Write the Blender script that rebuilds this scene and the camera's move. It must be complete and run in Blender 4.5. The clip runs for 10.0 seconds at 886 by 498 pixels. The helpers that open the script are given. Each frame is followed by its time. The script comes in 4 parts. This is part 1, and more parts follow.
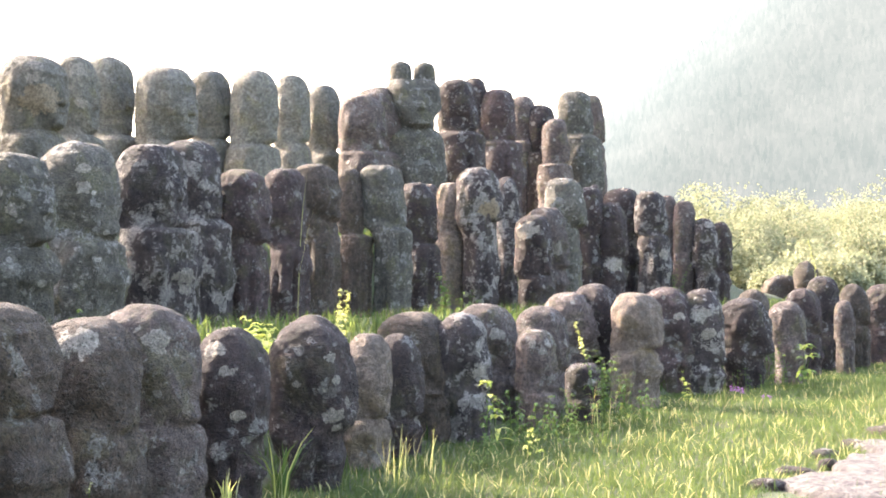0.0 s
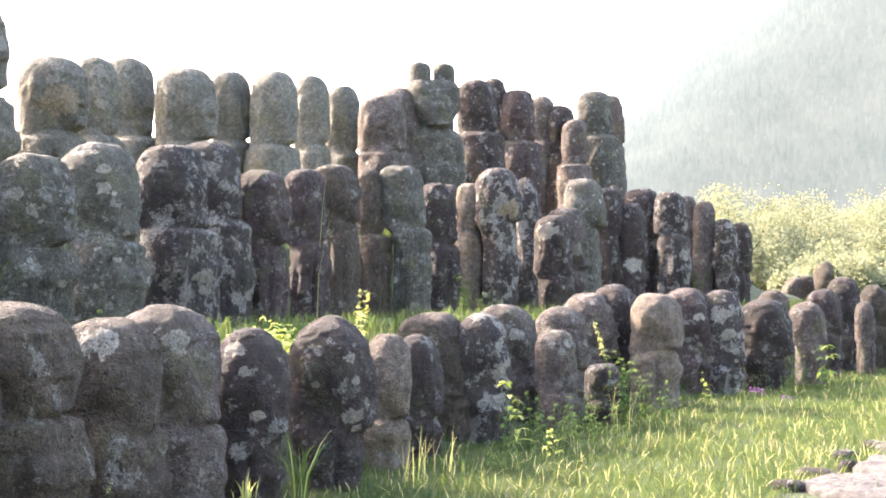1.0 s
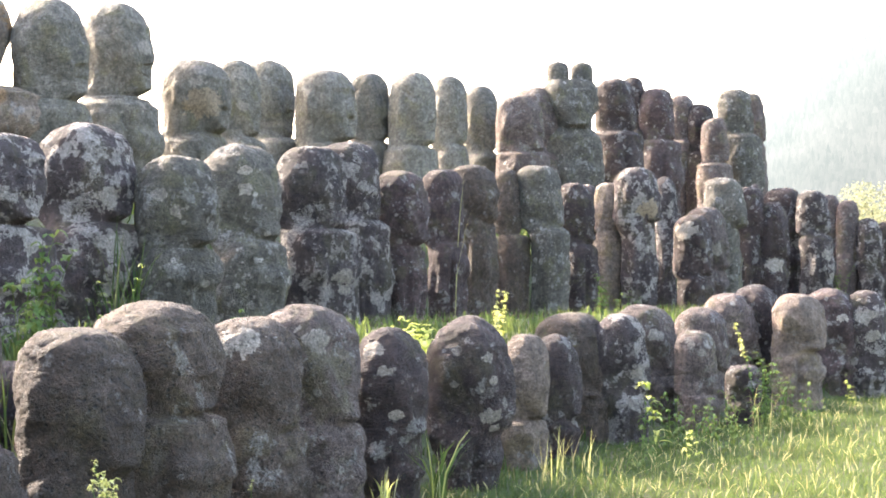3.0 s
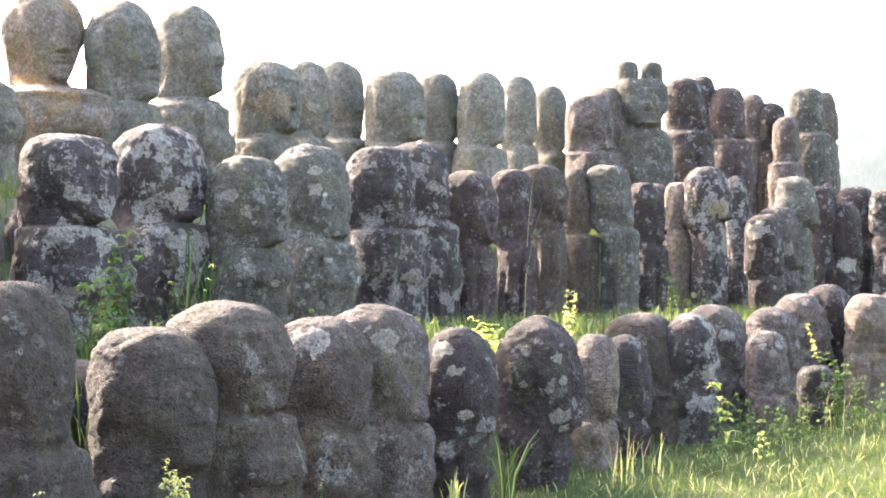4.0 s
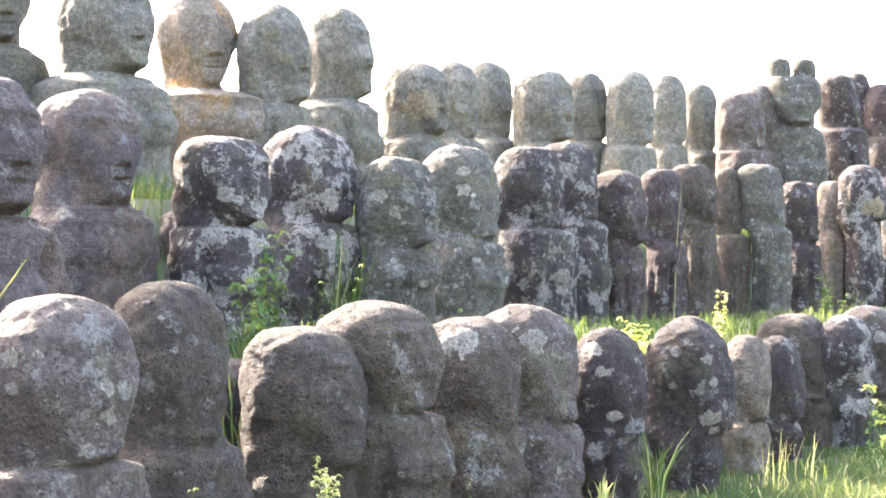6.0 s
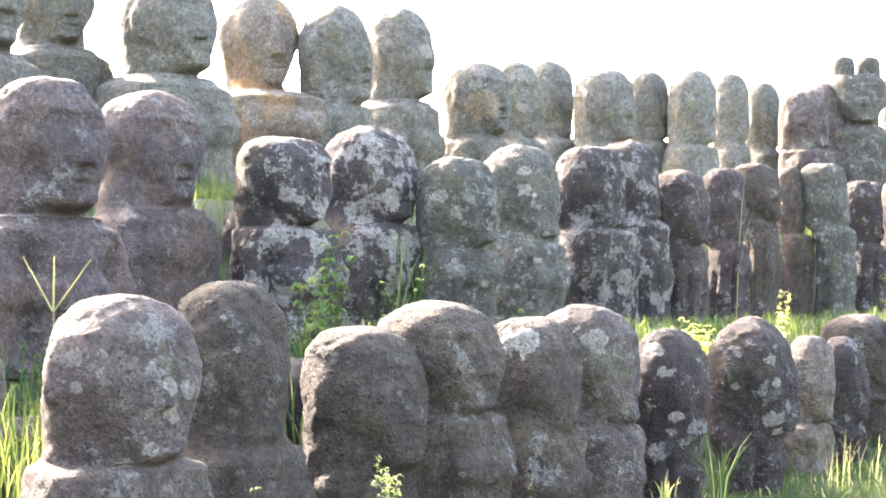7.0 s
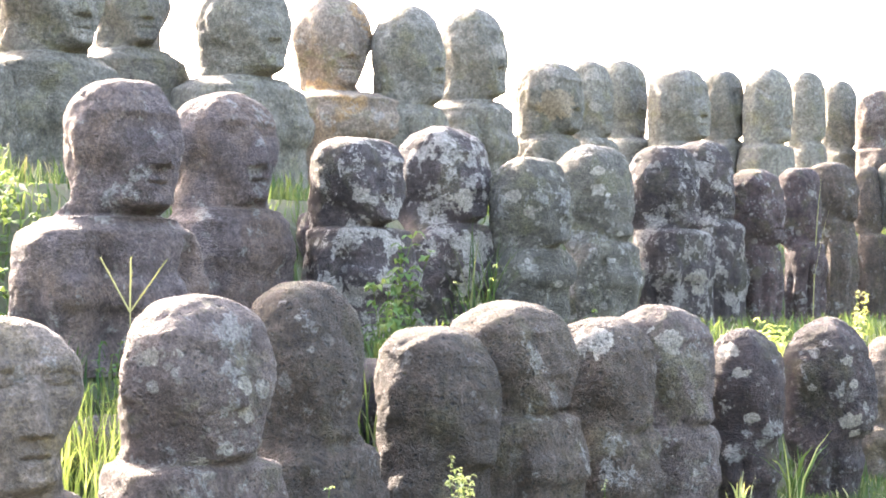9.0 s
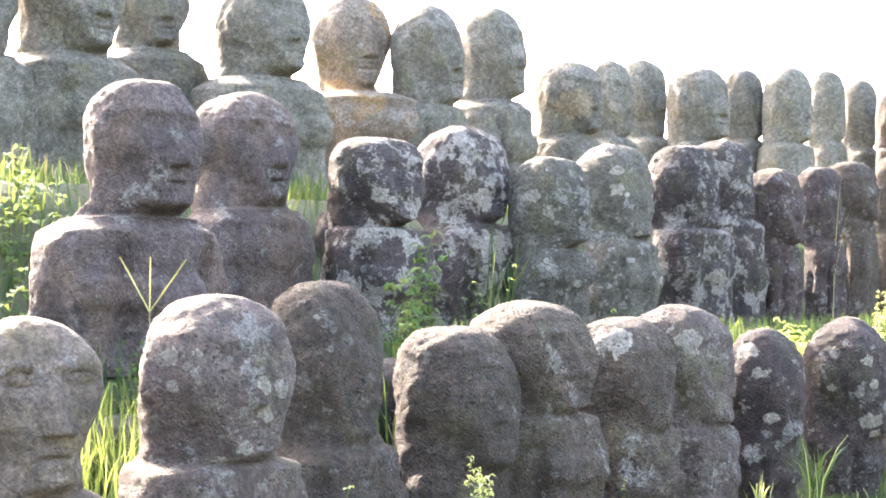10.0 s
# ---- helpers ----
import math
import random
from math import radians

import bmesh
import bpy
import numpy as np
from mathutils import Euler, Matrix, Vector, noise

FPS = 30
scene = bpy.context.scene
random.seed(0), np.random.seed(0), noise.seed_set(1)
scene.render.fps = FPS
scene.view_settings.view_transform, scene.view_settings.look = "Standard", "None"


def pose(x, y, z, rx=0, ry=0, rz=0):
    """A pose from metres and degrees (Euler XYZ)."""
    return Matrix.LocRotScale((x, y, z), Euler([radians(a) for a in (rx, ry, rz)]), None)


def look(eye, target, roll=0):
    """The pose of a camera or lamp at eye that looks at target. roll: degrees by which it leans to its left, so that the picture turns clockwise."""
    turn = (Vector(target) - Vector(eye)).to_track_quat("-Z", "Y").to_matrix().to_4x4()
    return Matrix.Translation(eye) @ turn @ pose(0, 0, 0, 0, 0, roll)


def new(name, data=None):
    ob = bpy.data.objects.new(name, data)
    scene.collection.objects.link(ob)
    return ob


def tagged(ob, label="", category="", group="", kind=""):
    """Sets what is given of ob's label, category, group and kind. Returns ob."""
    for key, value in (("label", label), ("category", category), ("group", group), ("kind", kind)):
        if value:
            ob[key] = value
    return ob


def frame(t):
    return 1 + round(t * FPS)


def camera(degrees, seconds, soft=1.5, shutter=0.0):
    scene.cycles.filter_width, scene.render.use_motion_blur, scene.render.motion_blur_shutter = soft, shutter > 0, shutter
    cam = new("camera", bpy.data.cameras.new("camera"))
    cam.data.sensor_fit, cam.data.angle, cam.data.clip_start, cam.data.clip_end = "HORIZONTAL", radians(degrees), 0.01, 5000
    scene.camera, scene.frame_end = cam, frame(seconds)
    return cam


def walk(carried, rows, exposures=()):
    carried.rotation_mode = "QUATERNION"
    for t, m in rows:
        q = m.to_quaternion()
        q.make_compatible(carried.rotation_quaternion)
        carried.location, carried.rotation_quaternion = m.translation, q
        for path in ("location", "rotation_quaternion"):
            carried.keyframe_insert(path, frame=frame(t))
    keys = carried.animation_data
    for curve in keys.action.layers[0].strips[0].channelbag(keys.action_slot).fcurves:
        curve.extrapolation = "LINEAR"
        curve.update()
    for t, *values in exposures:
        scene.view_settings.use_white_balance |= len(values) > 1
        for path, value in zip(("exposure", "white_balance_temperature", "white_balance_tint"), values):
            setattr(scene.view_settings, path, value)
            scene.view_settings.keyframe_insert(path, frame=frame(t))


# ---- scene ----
cam = camera(30.25, 10.0, soft=1.85)
EYE = 0.75
# seconds, pan to the left, tilt up, lean; the tripod stands still
ROWS = [
    (0.0, 0.000, 1.172, -0.000),
    (0.5, 0.170, 1.191, -0.012),
    (1.0, 0.679, 1.192, -0.020),
    (1.5, 2.097, 1.194, -0.025),
    (2.0, 3.340, 1.194, -0.043),
    (2.5, 4.409, 1.194, -0.060),
    (4.0, 7.913, 1.185, -0.075),
    (4.5, 9.269, 1.188, -0.075),
    (5.0, 10.591, 1.190, -0.090),
    (5.5, 11.894, 1.189, -0.125),
    (6.0, 13.091, 1.184, -0.137),
    (7.5, 16.143, 1.174, -0.165),
    (8.0, 16.907, 1.173, -0.168),
    (8.5, 17.375, 1.178, -0.160),
    (9.0, 17.782, 1.177, -0.160),
    (9.5, 18.195, 1.165, -0.165),
    (10.0, 18.445, 1.167, -0.161),
]
walk(cam, [(t, pose(0, 0, EYE, 90 + tilt, lean, pan)) for t, pan, tilt, lean in ROWS], exposures=[(0.0, 3.26, 6850, 18), (4.0, 3.52, 6850, 18), (5.5, 3.85, 6850, 18), (7.5, 4.00, 6850, 18), (10.0, 3.98, 6850, 18)])

# ---- light: hazy morning sun from behind the terraces, high and a little to the left ----
SUN_ELEV, SUN_AZ = 29.5, -55.0          # degrees above the horizon; degrees from +y towards +x
world = bpy.data.worlds.new("sky")
scene.world = world
world.use_nodes = True
wn = world.node_tree
sky = wn.nodes.new("ShaderNodeTexSky")
sky.sky_type = "NISHITA"
sky.sun_disc = False
sky.sun_elevation, sky.sun_rotation = radians(SUN_ELEV), radians(SUN_AZ)
sky.air_density, sky.dust_density, sky.ozone_density = 1.3, 4.0, 1.0
wn.links.new(sky.outputs[0], wn.nodes["Background"].inputs[0])
wn.nodes["Background"].inputs[1].default_value = 0.148
sun = new("sun", bpy.data.lights.new("sun", "SUN"))
sun.data.energy, sun.data.angle, sun.data.color = 2.75, radians(0.6), (1.0, 0.93, 0.80)
sa, se = radians(SUN_AZ), radians(SUN_ELEV)
toward = Vector((math.sin(sa) * math.cos(se), math.cos(sa) * math.cos(se), math.sin(se)))
sun.matrix_world = look(toward * 50, (0, 0, 0))


# ---- materials ----
class Nodes:
    """A small wrapper to build node materials."""

    def __init__(self, name):
        self.mat = bpy.data.materials.new(name)
        self.mat.use_nodes = True
        self.t = self.mat.node_tree
        self.bsdf = self.t.nodes["Principled BSDF"]
        self.out = self.t.nodes["Material Output"]

    def add(self, kind, **inputs):
        n = self.t.nodes.new(kind)
        for key, value in inputs.items():
            sock = n.inputs[int(key[1:])] if key[0] == "i" and key[1:].isdigit() else n.inputs[key.replace("_", " ")]
            if isinstance(value, bpy.types.NodeSocket):
                self.t.links.new(value, sock)
            else:
                sock.default_value = value
        return n

    def ramp(self, fac, stops):
        n = self.add("ShaderNodeValToRGB", Fac=fac)
        e = n.color_ramp.elements
        while len(e) < len(stops):
            e.new(0.5)
        for k, (p, c) in zip(e, stops):
            k.position = p
            k.color = (c, c, c, 1) if isinstance(c, float) else (*c, 1)
        return n.outputs[0]

    def mix(self, fac, a, b, blend="MIX"):
        n = self.t.nodes.new("ShaderNodeMix")
        n.data_type, n.blend_type = "RGBA", blend
        for sock, value in ((n.inputs[0], fac), (n.inputs[6], a), (n.inputs[7], b)):
            if isinstance(value, bpy.types.NodeSocket):
                self.t.links.new(value, sock)
            elif isinstance(value, tuple):
                sock.default_value = (*value, 1)
            else:
                sock.default_value = value
        return n.outputs[2]

    def math(self, op, a, b=0.0, clamp=False):
        n = self.t.nodes.new("ShaderNodeMath")
        n.operation, n.use_clamp = op, clamp
        for sock, value in ((n.inputs[0], a), (n.inputs[1], b)):
            if isinstance(value, bpy.types.NodeSocket):
                self.t.links.new(value, sock)
            else:
                sock.default_value = value
        return n.outputs[0]

    def place(self, spread=40.0):
        """Object coordinates, shifted at random from object to object."""
        tc = self.add("ShaderNodeTexCoord")
        info = self.add("ShaderNodeObjectInfo")
        n = self.t.nodes.new("ShaderNodeVectorMath")
        n.operation = "ADD"
        self.t.links.new(tc.outputs["Object"], n.inputs[0])
        self.t.links.new(self.math("MULTIPLY", info.outputs["Random"], spread), n.inputs[1])
        return n.outputs[0], info.outputs["Random"]

    def noise(self, vec, scale, detail=4.0, rough=0.55, dist=0.0):
        return self.add("ShaderNodeTexNoise", Vector=vec, Scale=scale, Detail=detail, Roughness=rough, Distortion=dist).outputs["Fac"]

    def voronoi(self, vec, scale, feature="F1", rand=1.0):
        n = self.add("ShaderNodeTexVoronoi", Vector=vec, Scale=scale, Randomness=rand)
        n.feature = feature
        return n.outputs["Distance"]

    def put(self, color=None, rough=None, height=None, strength=0.5, distance=0.01):
        if color is not None:
            self.t.links.new(color, self.bsdf.inputs["Base Color"])
        if rough is not None:
            if isinstance(rough, float):
                self.bsdf.inputs["Roughness"].default_value = rough
            else:
                self.t.links.new(rough, self.bsdf.inputs["Roughness"])
        if height is not None:
            b = self.add("ShaderNodeBump", Strength=strength, Distance=distance, Height=height)
            self.t.links.new(b.outputs[0], self.bsdf.inputs["Normal"])
        return self.mat


def basalt(name, dark, light, lichen=0.5, crust=(0.42, 0.40, 0.375), moss=0.3, moss_col=(0.16, 0.16, 0.06), rust=0.0, spots=0.5, pits=1.0):
    """Weathered volcanic stone: mottled ground colour, pores, round pale spots, larger crusts and a little moss."""
    n = Nodes(name)
    dark, light = [(1.10 * r, 0.97 * g, 0.98 * b) for r, g, b in (dark, light)]
    v, rnd = n.place()
    big, mid, fine = n.noise(v, 4.0, 5.0, 0.6), n.noise(v, 22.0, 6.0, 0.65), n.noise(v, 120.0, 4.0, 0.7)
    base = n.mix(n.ramp(big, [(0.32, 0.0), (0.68, 1.0)]), dark, light)
    base = n.mix(n.math("MULTIPLY", n.ramp(mid, [(0.42, 1.0), (0.6, 0.0)]), 0.55), base, tuple(0.45 * c for c in dark))
    # moss and yellow-brown films
    mm = n.math("MULTIPLY", n.ramp(n.noise(v, 6.5, 4.0, 0.6, 0.6), [(0.52, 0.0), (0.66, 1.0)]), moss)
    base = n.mix(mm, base, moss_col)
    if rust:
        rr = n.math("MULTIPLY", n.ramp(n.noise(v, 3.2, 3.0, 0.5), [(0.55, 0.0), (0.62, 1.0)]), rust)
        base = n.mix(rr, base, (0.36, 0.20, 0.07))
    # wide grey crusts with ragged borders
    warp = n.t.nodes.new("ShaderNodeVectorMath")
    warp.operation = "ADD"
    col = n.add("ShaderNodeTexNoise", Vector=v, Scale=30.0, Detail=4.0)
    half = n.t.nodes.new("ShaderNodeVectorMath")
    half.operation = "SCALE"
    half.inputs[3].default_value = 0.035
    n.t.links.new(col.outputs["Color"], half.inputs[0])
    n.t.links.new(v, warp.inputs[0])
    n.t.links.new(half.outputs[0], warp.inputs[1])
    w = warp.outputs[0]
    cr = n.math("MULTIPLY", n.ramp(n.noise(w, 9.0, 7.0, 0.72), [(0.61 - 0.12 * lichen, 0.0), (0.63 - 0.12 * lichen, 1.0)]), min(1.0, 0.35 + 0.7 * lichen))
    base = n.mix(cr, base, n.mix(fine, tuple(0.62 * c for c in crust), crust))
    # round pale spots of two sizes, only in some places
    gate = n.ramp(n.noise(v, 5.0, 2.0), [(0.40, 0.0), (0.52, 1.0)])
    edge = n.math("MULTIPLY", n.math("SUBTRACT", n.noise(v, 46.0, 4.0, 0.7), 0.5), 0.30)
    v1 = n.math("ADD", n.math("ADD", n.voronoi(v, 10.5), edge), n.math("MULTIPLY", n.math("SUBTRACT", n.noise(v, 13.0, 2.0), 0.5), 0.7))
    s1 = n.math("MULTIPLY", n.ramp(v1, [(0.155, 1.0), (0.185, 0.0)]), gate)
    v2 = n.math("ADD", n.math("ADD", n.voronoi(w, 36.0), edge), n.math("MULTIPLY", n.math("SUBTRACT", n.noise(v, 7.0, 3.0), 0.5), 1.5))
    s2 = n.math("MULTIPLY", n.ramp(v2, [(0.11, 1.0), (0.18, 0.0)]), 0.50)
    sp = n.math("MULTIPLY", n.math("MAXIMUM", s1, s2), spots, True)
    base = n.mix(sp, base, n.mix(mid, (0.32, 0.29, 0.25), (0.50, 0.465, 0.415)))
    # single rosettes
    for key, tint in (("lichen", n.mix(mid, (0.27, 0.235, 0.195), (0.44, 0.39, 0.33))), ("tan_lichen", (0.34, 0.26, 0.17))):
        at = n.add("ShaderNodeAttribute")
        at.attribute_name = key
        ro = n.ramp(n.math("ADD", at.outputs["Fac"], n.math("ADD", edge, n.math("MULTIPLY", n.math("SUBTRACT", n.noise(v, 19.0, 4.0, 0.65), 0.5), 1.1))), [(0.49, 0.0), (0.53, 1.0)])
        base = n.mix(n.math("MULTIPLY", ro, 0.85), base, tint)
    # pores
    po = n.math("MULTIPLY", n.ramp(n.voronoi(v, 68.0), [(0.14, 1.0), (0.27, 0.0)]), n.ramp(mid, [(0.40, 0.0), (0.58, 1.0)]))
    po2 = n.math("MULTIPLY", n.ramp(n.voronoi(w, 40.0), [(0.10, 1.0), (0.26, 0.0)]), n.ramp(big, [(0.42, 0.0), (0.56, 1.0)]))
    po = n.math("MAXIMUM", po, n.math("MULTIPLY", po2, 0.9))
    base = n.mix(n.math("MULTIPLY", po, 0.72 * pits, True), base, (0.025, 0.024, 0.022))
    grit = n.math("ADD", n.math("MULTIPLY", n.ramp(n.noise(v, 120.0, 6.0, 0.82), [(0.34, 0.0), (0.66, 1.0)]), 0.95), 0.50)
    base = n.mix(1.0, base, grit, "MULTIPLY")
    mott = n.math("ADD", n.math("MULTIPLY", n.ramp(n.noise(v, 46.0, 5.0, 0.75), [(0.38, 0.0), (0.62, 1.0)]), 0.62), 0.68)
    base = n.mix(1.0, base, mott, "MULTIPLY")
    tone = n.math("ADD", n.math("MULTIPLY", rnd, 0.35), 0.82)
    hsv = n.add("ShaderNodeHueSaturation", Value=tone, Color=base)
    h = n.math("ADD", n.math("MULTIPLY", mid, 1.5), n.math("MULTIPLY", fine, 1.5))
    h = n.math("SUBTRACT", h, n.math("MULTIPLY", po, 0.95 * pits))
    h = n.math("ADD", h, n.math("MULTIPLY", n.math("MAXIMUM", cr, sp), 0.12))
    return n.put(hsv.outputs[0], n.math("ADD", n.math("MULTIPLY", fine, 0.15), 0.80), h, 1.0, 0.028)


STONE = {
    "grey": basalt("grey_basalt", (0.100, 0.080, 0.069), (0.200, 0.170, 0.149), 0.22, moss=0.35, spots=0.6),
    "olive": basalt("olive_grey_basalt", (0.096, 0.098, 0.077), (0.188, 0.192, 0.155), 0.35, moss=0.45, moss_col=(0.17, 0.16, 0.075), spots=0.95),
    "plain": basalt("violet_grey_basalt", (0.098, 0.080, 0.077), (0.190, 0.160, 0.150), 0.22, moss=0.25, moss_col=(0.17, 0.115, 0.065), rust=0.12, spots=0.2, pits=0.8),
    "dark": basalt("dark_basalt", (0.031, 0.021, 0.020), (0.077, 0.056, 0.051), 0.26, moss=0.2, spots=0.5, pits=1.2),
    "red": basalt("reddish_basalt", (0.054, 0.036, 0.034), (0.108, 0.078, 0.073), 0.20, moss=0.25, spots=0.5),
    "brown": basalt("brown_basalt", (0.064, 0.049, 0.034), (0.122, 0.099, 0.074), 0.10, moss=0.5, moss_col=(0.110, 0.092, 0.042), spots=0.2, pits=1.35),
    "green": basalt("green_grey_stone", (0.158, 0.162, 0.126), (0.272, 0.280, 0.228), 0.05, moss=0.55, moss_col=(0.21, 0.19, 0.10), spots=0.28, pits=0.8),
    "pale": basalt("pale_stone", (0.180, 0.152, 0.116), (0.295, 0.256, 0.205), 0.10, moss=0.6, moss_col=(0.20, 0.145, 0.065), spots=0.12, pits=0.4),
    "crust": basalt("crusted_basalt", (0.040, 0.032, 0.032), (0.095, 0.078, 0.074), 0.72, crust=(0.40, 0.360, 0.325), moss=0.2, spots=0.6),
    "tan": basalt("tan_streaked_stone", (0.235, 0.195, 0.140), (0.350, 0.310, 0.240), 0.22, moss=0.5, rust=0.8, spots=0.4),
}


def leaf_material(name, a, b, dry, dry_amount=0.25, trans=0.45, warm=0.22):
    """Thin leaves that let the light from behind through; colour varies from blade to blade."""
    n = Nodes(name)
    geo = n.add("ShaderNodeNewGeometry")
    r = geo.outputs["Random Per Island"]
    c = n.mix(r, a, b)
    far = n.math("FRACT", n.math("MULTIPLY", r, 7.31))
    tc = n.add("ShaderNodeTexCoord")
    wide = n.ramp(n.noise(tc.outputs["Object"], 1.6, 3.0), [(0.38, 0.0), (0.64, 1.0)])
    c = n.mix(n.math("MULTIPLY", wide, 0.35), c, n.mix(0.4, b, dry))
    c = n.mix(n.ramp(far, [(1.0 - dry_amount - 0.02, 0.0), (1.0 - dry_amount + 0.02, 1.0)]), c, dry)
    tr = n.add("ShaderNodeBsdfTranslucent", Color=n.mix(warm, c, (0.6, 0.62, 0.13)))
    n.put(c, 0.7)
    n.bsdf.inputs["Specular IOR Level"].default_value = 0.2
    mx = n.add("ShaderNodeMixShader", Fac=trans)
    n.t.links.new(n.bsdf.outputs[0], mx.inputs[1])
    n.t.links.new(tr.outputs[0], mx.inputs[2])
    n.t.links.new(mx.outputs[0], n.out.inputs[0])
    return n.mat


GRASS = leaf_material("grass", (0.018, 0.052, 0.016), (0.042, 0.090, 0.029), (0.14, 0.150, 0.070), 0.06, 0.45, 0.18)
LEAF = leaf_material("weed_leaf", (0.038, 0.092, 0.026), (0.078, 0.142, 0.040), (0.13, 0.17, 0.055), 0.12)
# flower yellow; some grass blades take it too, as painted sunlight
BLOOM_LIT_BLADE = leaf_material("bloom_and_lit_blade", (0.46, 0.46, 0.14), (0.58, 0.56, 0.20), (0.62, 0.60, 0.34), 0.2)
# yellowish leaf colour, lightened so that weeds look sunlit where no sun reaches
LIME_SUNLIT = leaf_material("lime_sunlit_leaf", (0.22, 0.30, 0.06), (0.40, 0.43, 0.10), (0.48, 0.48, 0.16), 0.25)
STRAW = leaf_material("straw", (0.42, 0.40, 0.16), (0.55, 0.48, 0.24), (0.35, 0.27, 0.14), 0.3)
PINK = leaf_material("purple_petal", (0.24, 0.08, 0.30), (0.34, 0.14, 0.38), (0.40, 0.2, 0.40), 0.1, 0.3, 0.0)
BUSH = leaf_material("bush_leaf", (0.140, 0.160, 0.095), (0.235, 0.245, 0.150), (0.29, 0.28, 0.18), 0.22, 0.42, 0.04)


def soil_material():
    n = Nodes("soil_under_grass")
    tc = n.add("ShaderNodeTexCoord")
    v = tc.outputs["Object"]
    a, b = n.noise(v, 1.3, 5.0), n.noise(v, 26.0, 5.0, 0.7)
    c = n.mix(n.ramp(a, [(0.35, 0.0), (0.65, 1.0)]), (0.035, 0.055, 0.018), (0.075, 0.075, 0.032))
    c = n.mix(n.ramp(b, [(0.45, 0.0), (0.7, 1.0)]), c, (0.065, 0.05, 0.03))
    return n.put(c, 0.95, b, 0.8, 0.03)


SOIL = soil_material()


def paving_material():
    n = Nodes("worn_paving_stone")
    v, rnd = n.place()
    a, b = n.noise(v, 7.0, 6.0, 0.6), n.noise(v, 60.0, 5.0, 0.7)
    c = n.mix(a, (0.045, 0.038, 0.036), (0.125, 0.106, 0.098))
    po = n.math("MULTIPLY", n.ramp(n.voronoi(v, 17.0), [(0.16, 1.0), (0.42, 0.0)]), n.ramp(a, [(0.40, 1.0), (0.58, 0.2)]))
    c = n.mix(n.math("MULTIPLY", po, 0.8), c, (0.03, 0.026, 0.024))
    c = n.mix(n.ramp(n.noise(v, 26.0, 6.0, 0.75), [(0.42, 0.0), (0.60, 0.75)]), c, (0.21, 0.182, 0.170))
    h = n.math("SUBTRACT", n.math("ADD", a, n.math("MULTIPLY", b, 0.4)), n.math("MULTIPLY", po, 0.4))
    return n.put(c, 0.92, h, 1.0, 0.09)


PAVING = paving_material()


# ---- helpers for meshes ----
def mesh_of(name, verts, faces, material, smooth=True):
    me = bpy.data.meshes.new(name)
    me.from_pydata(verts, [], faces)
    me.materials.append(material)
    if smooth:
        me.polygons.foreach_set("use_smooth", [True] * len(me.polygons))
    me.update()
    return me


def part(name, verts, faces, material, parent, label="", smooth=True):
    ob = new(name, mesh_of(name, verts, faces, material, smooth))
    ob.parent = parent
    return tagged(ob, label)


# ---- ground: a lawn and two grassy terraces that carry the rows ----
FRONT_Y, FRONT_X = (0.0, 3.1, 4.1, 4.6, 5.3, 6.0, 7.6, 10.0, 15.0, 30.0), (-3.0, -1.95, -1.62, -1.25, -0.95, -0.48, 0.18, 1.22, 3.85, 11.5)
MID_Y, MID_X = (0.0, 4.8, 5.9, 7.0, 8.5, 9.7, 11.8, 14.5, 18.0, 30.0), (-3.6, -2.55, -2.15, -1.83, -1.50, -1.18, -0.42, 1.07, 3.0, 9.5)
TOP_Y, TOP_X = (0.0, 7.4, 8.2, 9.0, 10.0, 12.0, 14.5, 16.5, 20.0, 30.0), (-6.2, -4.3, -3.9, -3.48, -3.05, -2.58, -1.42, -0.36, 1.7, 8.0)


def ramp01(v, a, b):
    s = min(1.0, max(0.0, (v - a) / (b - a)))
    return s * s * (3 - 2 * s)


def ground_z(x, y, plain=False):
    f, m, b = np.interp(y, FRONT_Y, FRONT_X), np.interp(y, MID_Y, MID_X), np.interp(y, TOP_Y, TOP_X)
    if y < 0:
        f, m, b = f + 0.3 * y, m + 0.3 * y, b + 0.3 * y
    z = 0.50 * ramp01(f - x, 0.15, 0.85) * (1 - ramp01(y, 19.0, 22.0))
    z += 0.62 * ramp01(m - x, 0.20, 1.0) * (1 - ramp01(y, 22.0, 26.0))
    z *= 1 - ramp01(b - x, 3.0, 14.0)
    return float(z) + (0 if plain else 0.015) * noise.noise(Vector((x * 1.7, y * 1.7, 0)))


def build_ground():
    """One sheet: fine where the camera looks, wide towards the horizon."""
    xs = [-1500, -500, -150, -60, -30, -20] + [-14 + 0.16 * i for i in range(140)] + [10, 14, 20, 30, 60, 150, 500, 1500]
    ys = [-1500, -500, -150, -50, -20, -10, -5, -2] + [0.2 * i for i in range(140)] + [30, 34, 40, 50, 70, 100, 160, 300, 700, 2000]
    verts = [(x, y, float(ground_z(x, y)) if abs(x) < 40 and y < 60 else 0.0) for y in ys for x in xs]
    w = len(xs)
    faces = [(j * w + i, j * w + i + 1, (j + 1) * w + i + 1, (j + 1) * w + i) for j in range(len(ys) - 1) for i in range(w - 1)]
    ob = new("ground", mesh_of("ground", verts, faces, SOIL))
    tagged(ob, "grassy ground rising in two terraces under the stone rows", "ground", kind="structure")


build_ground()


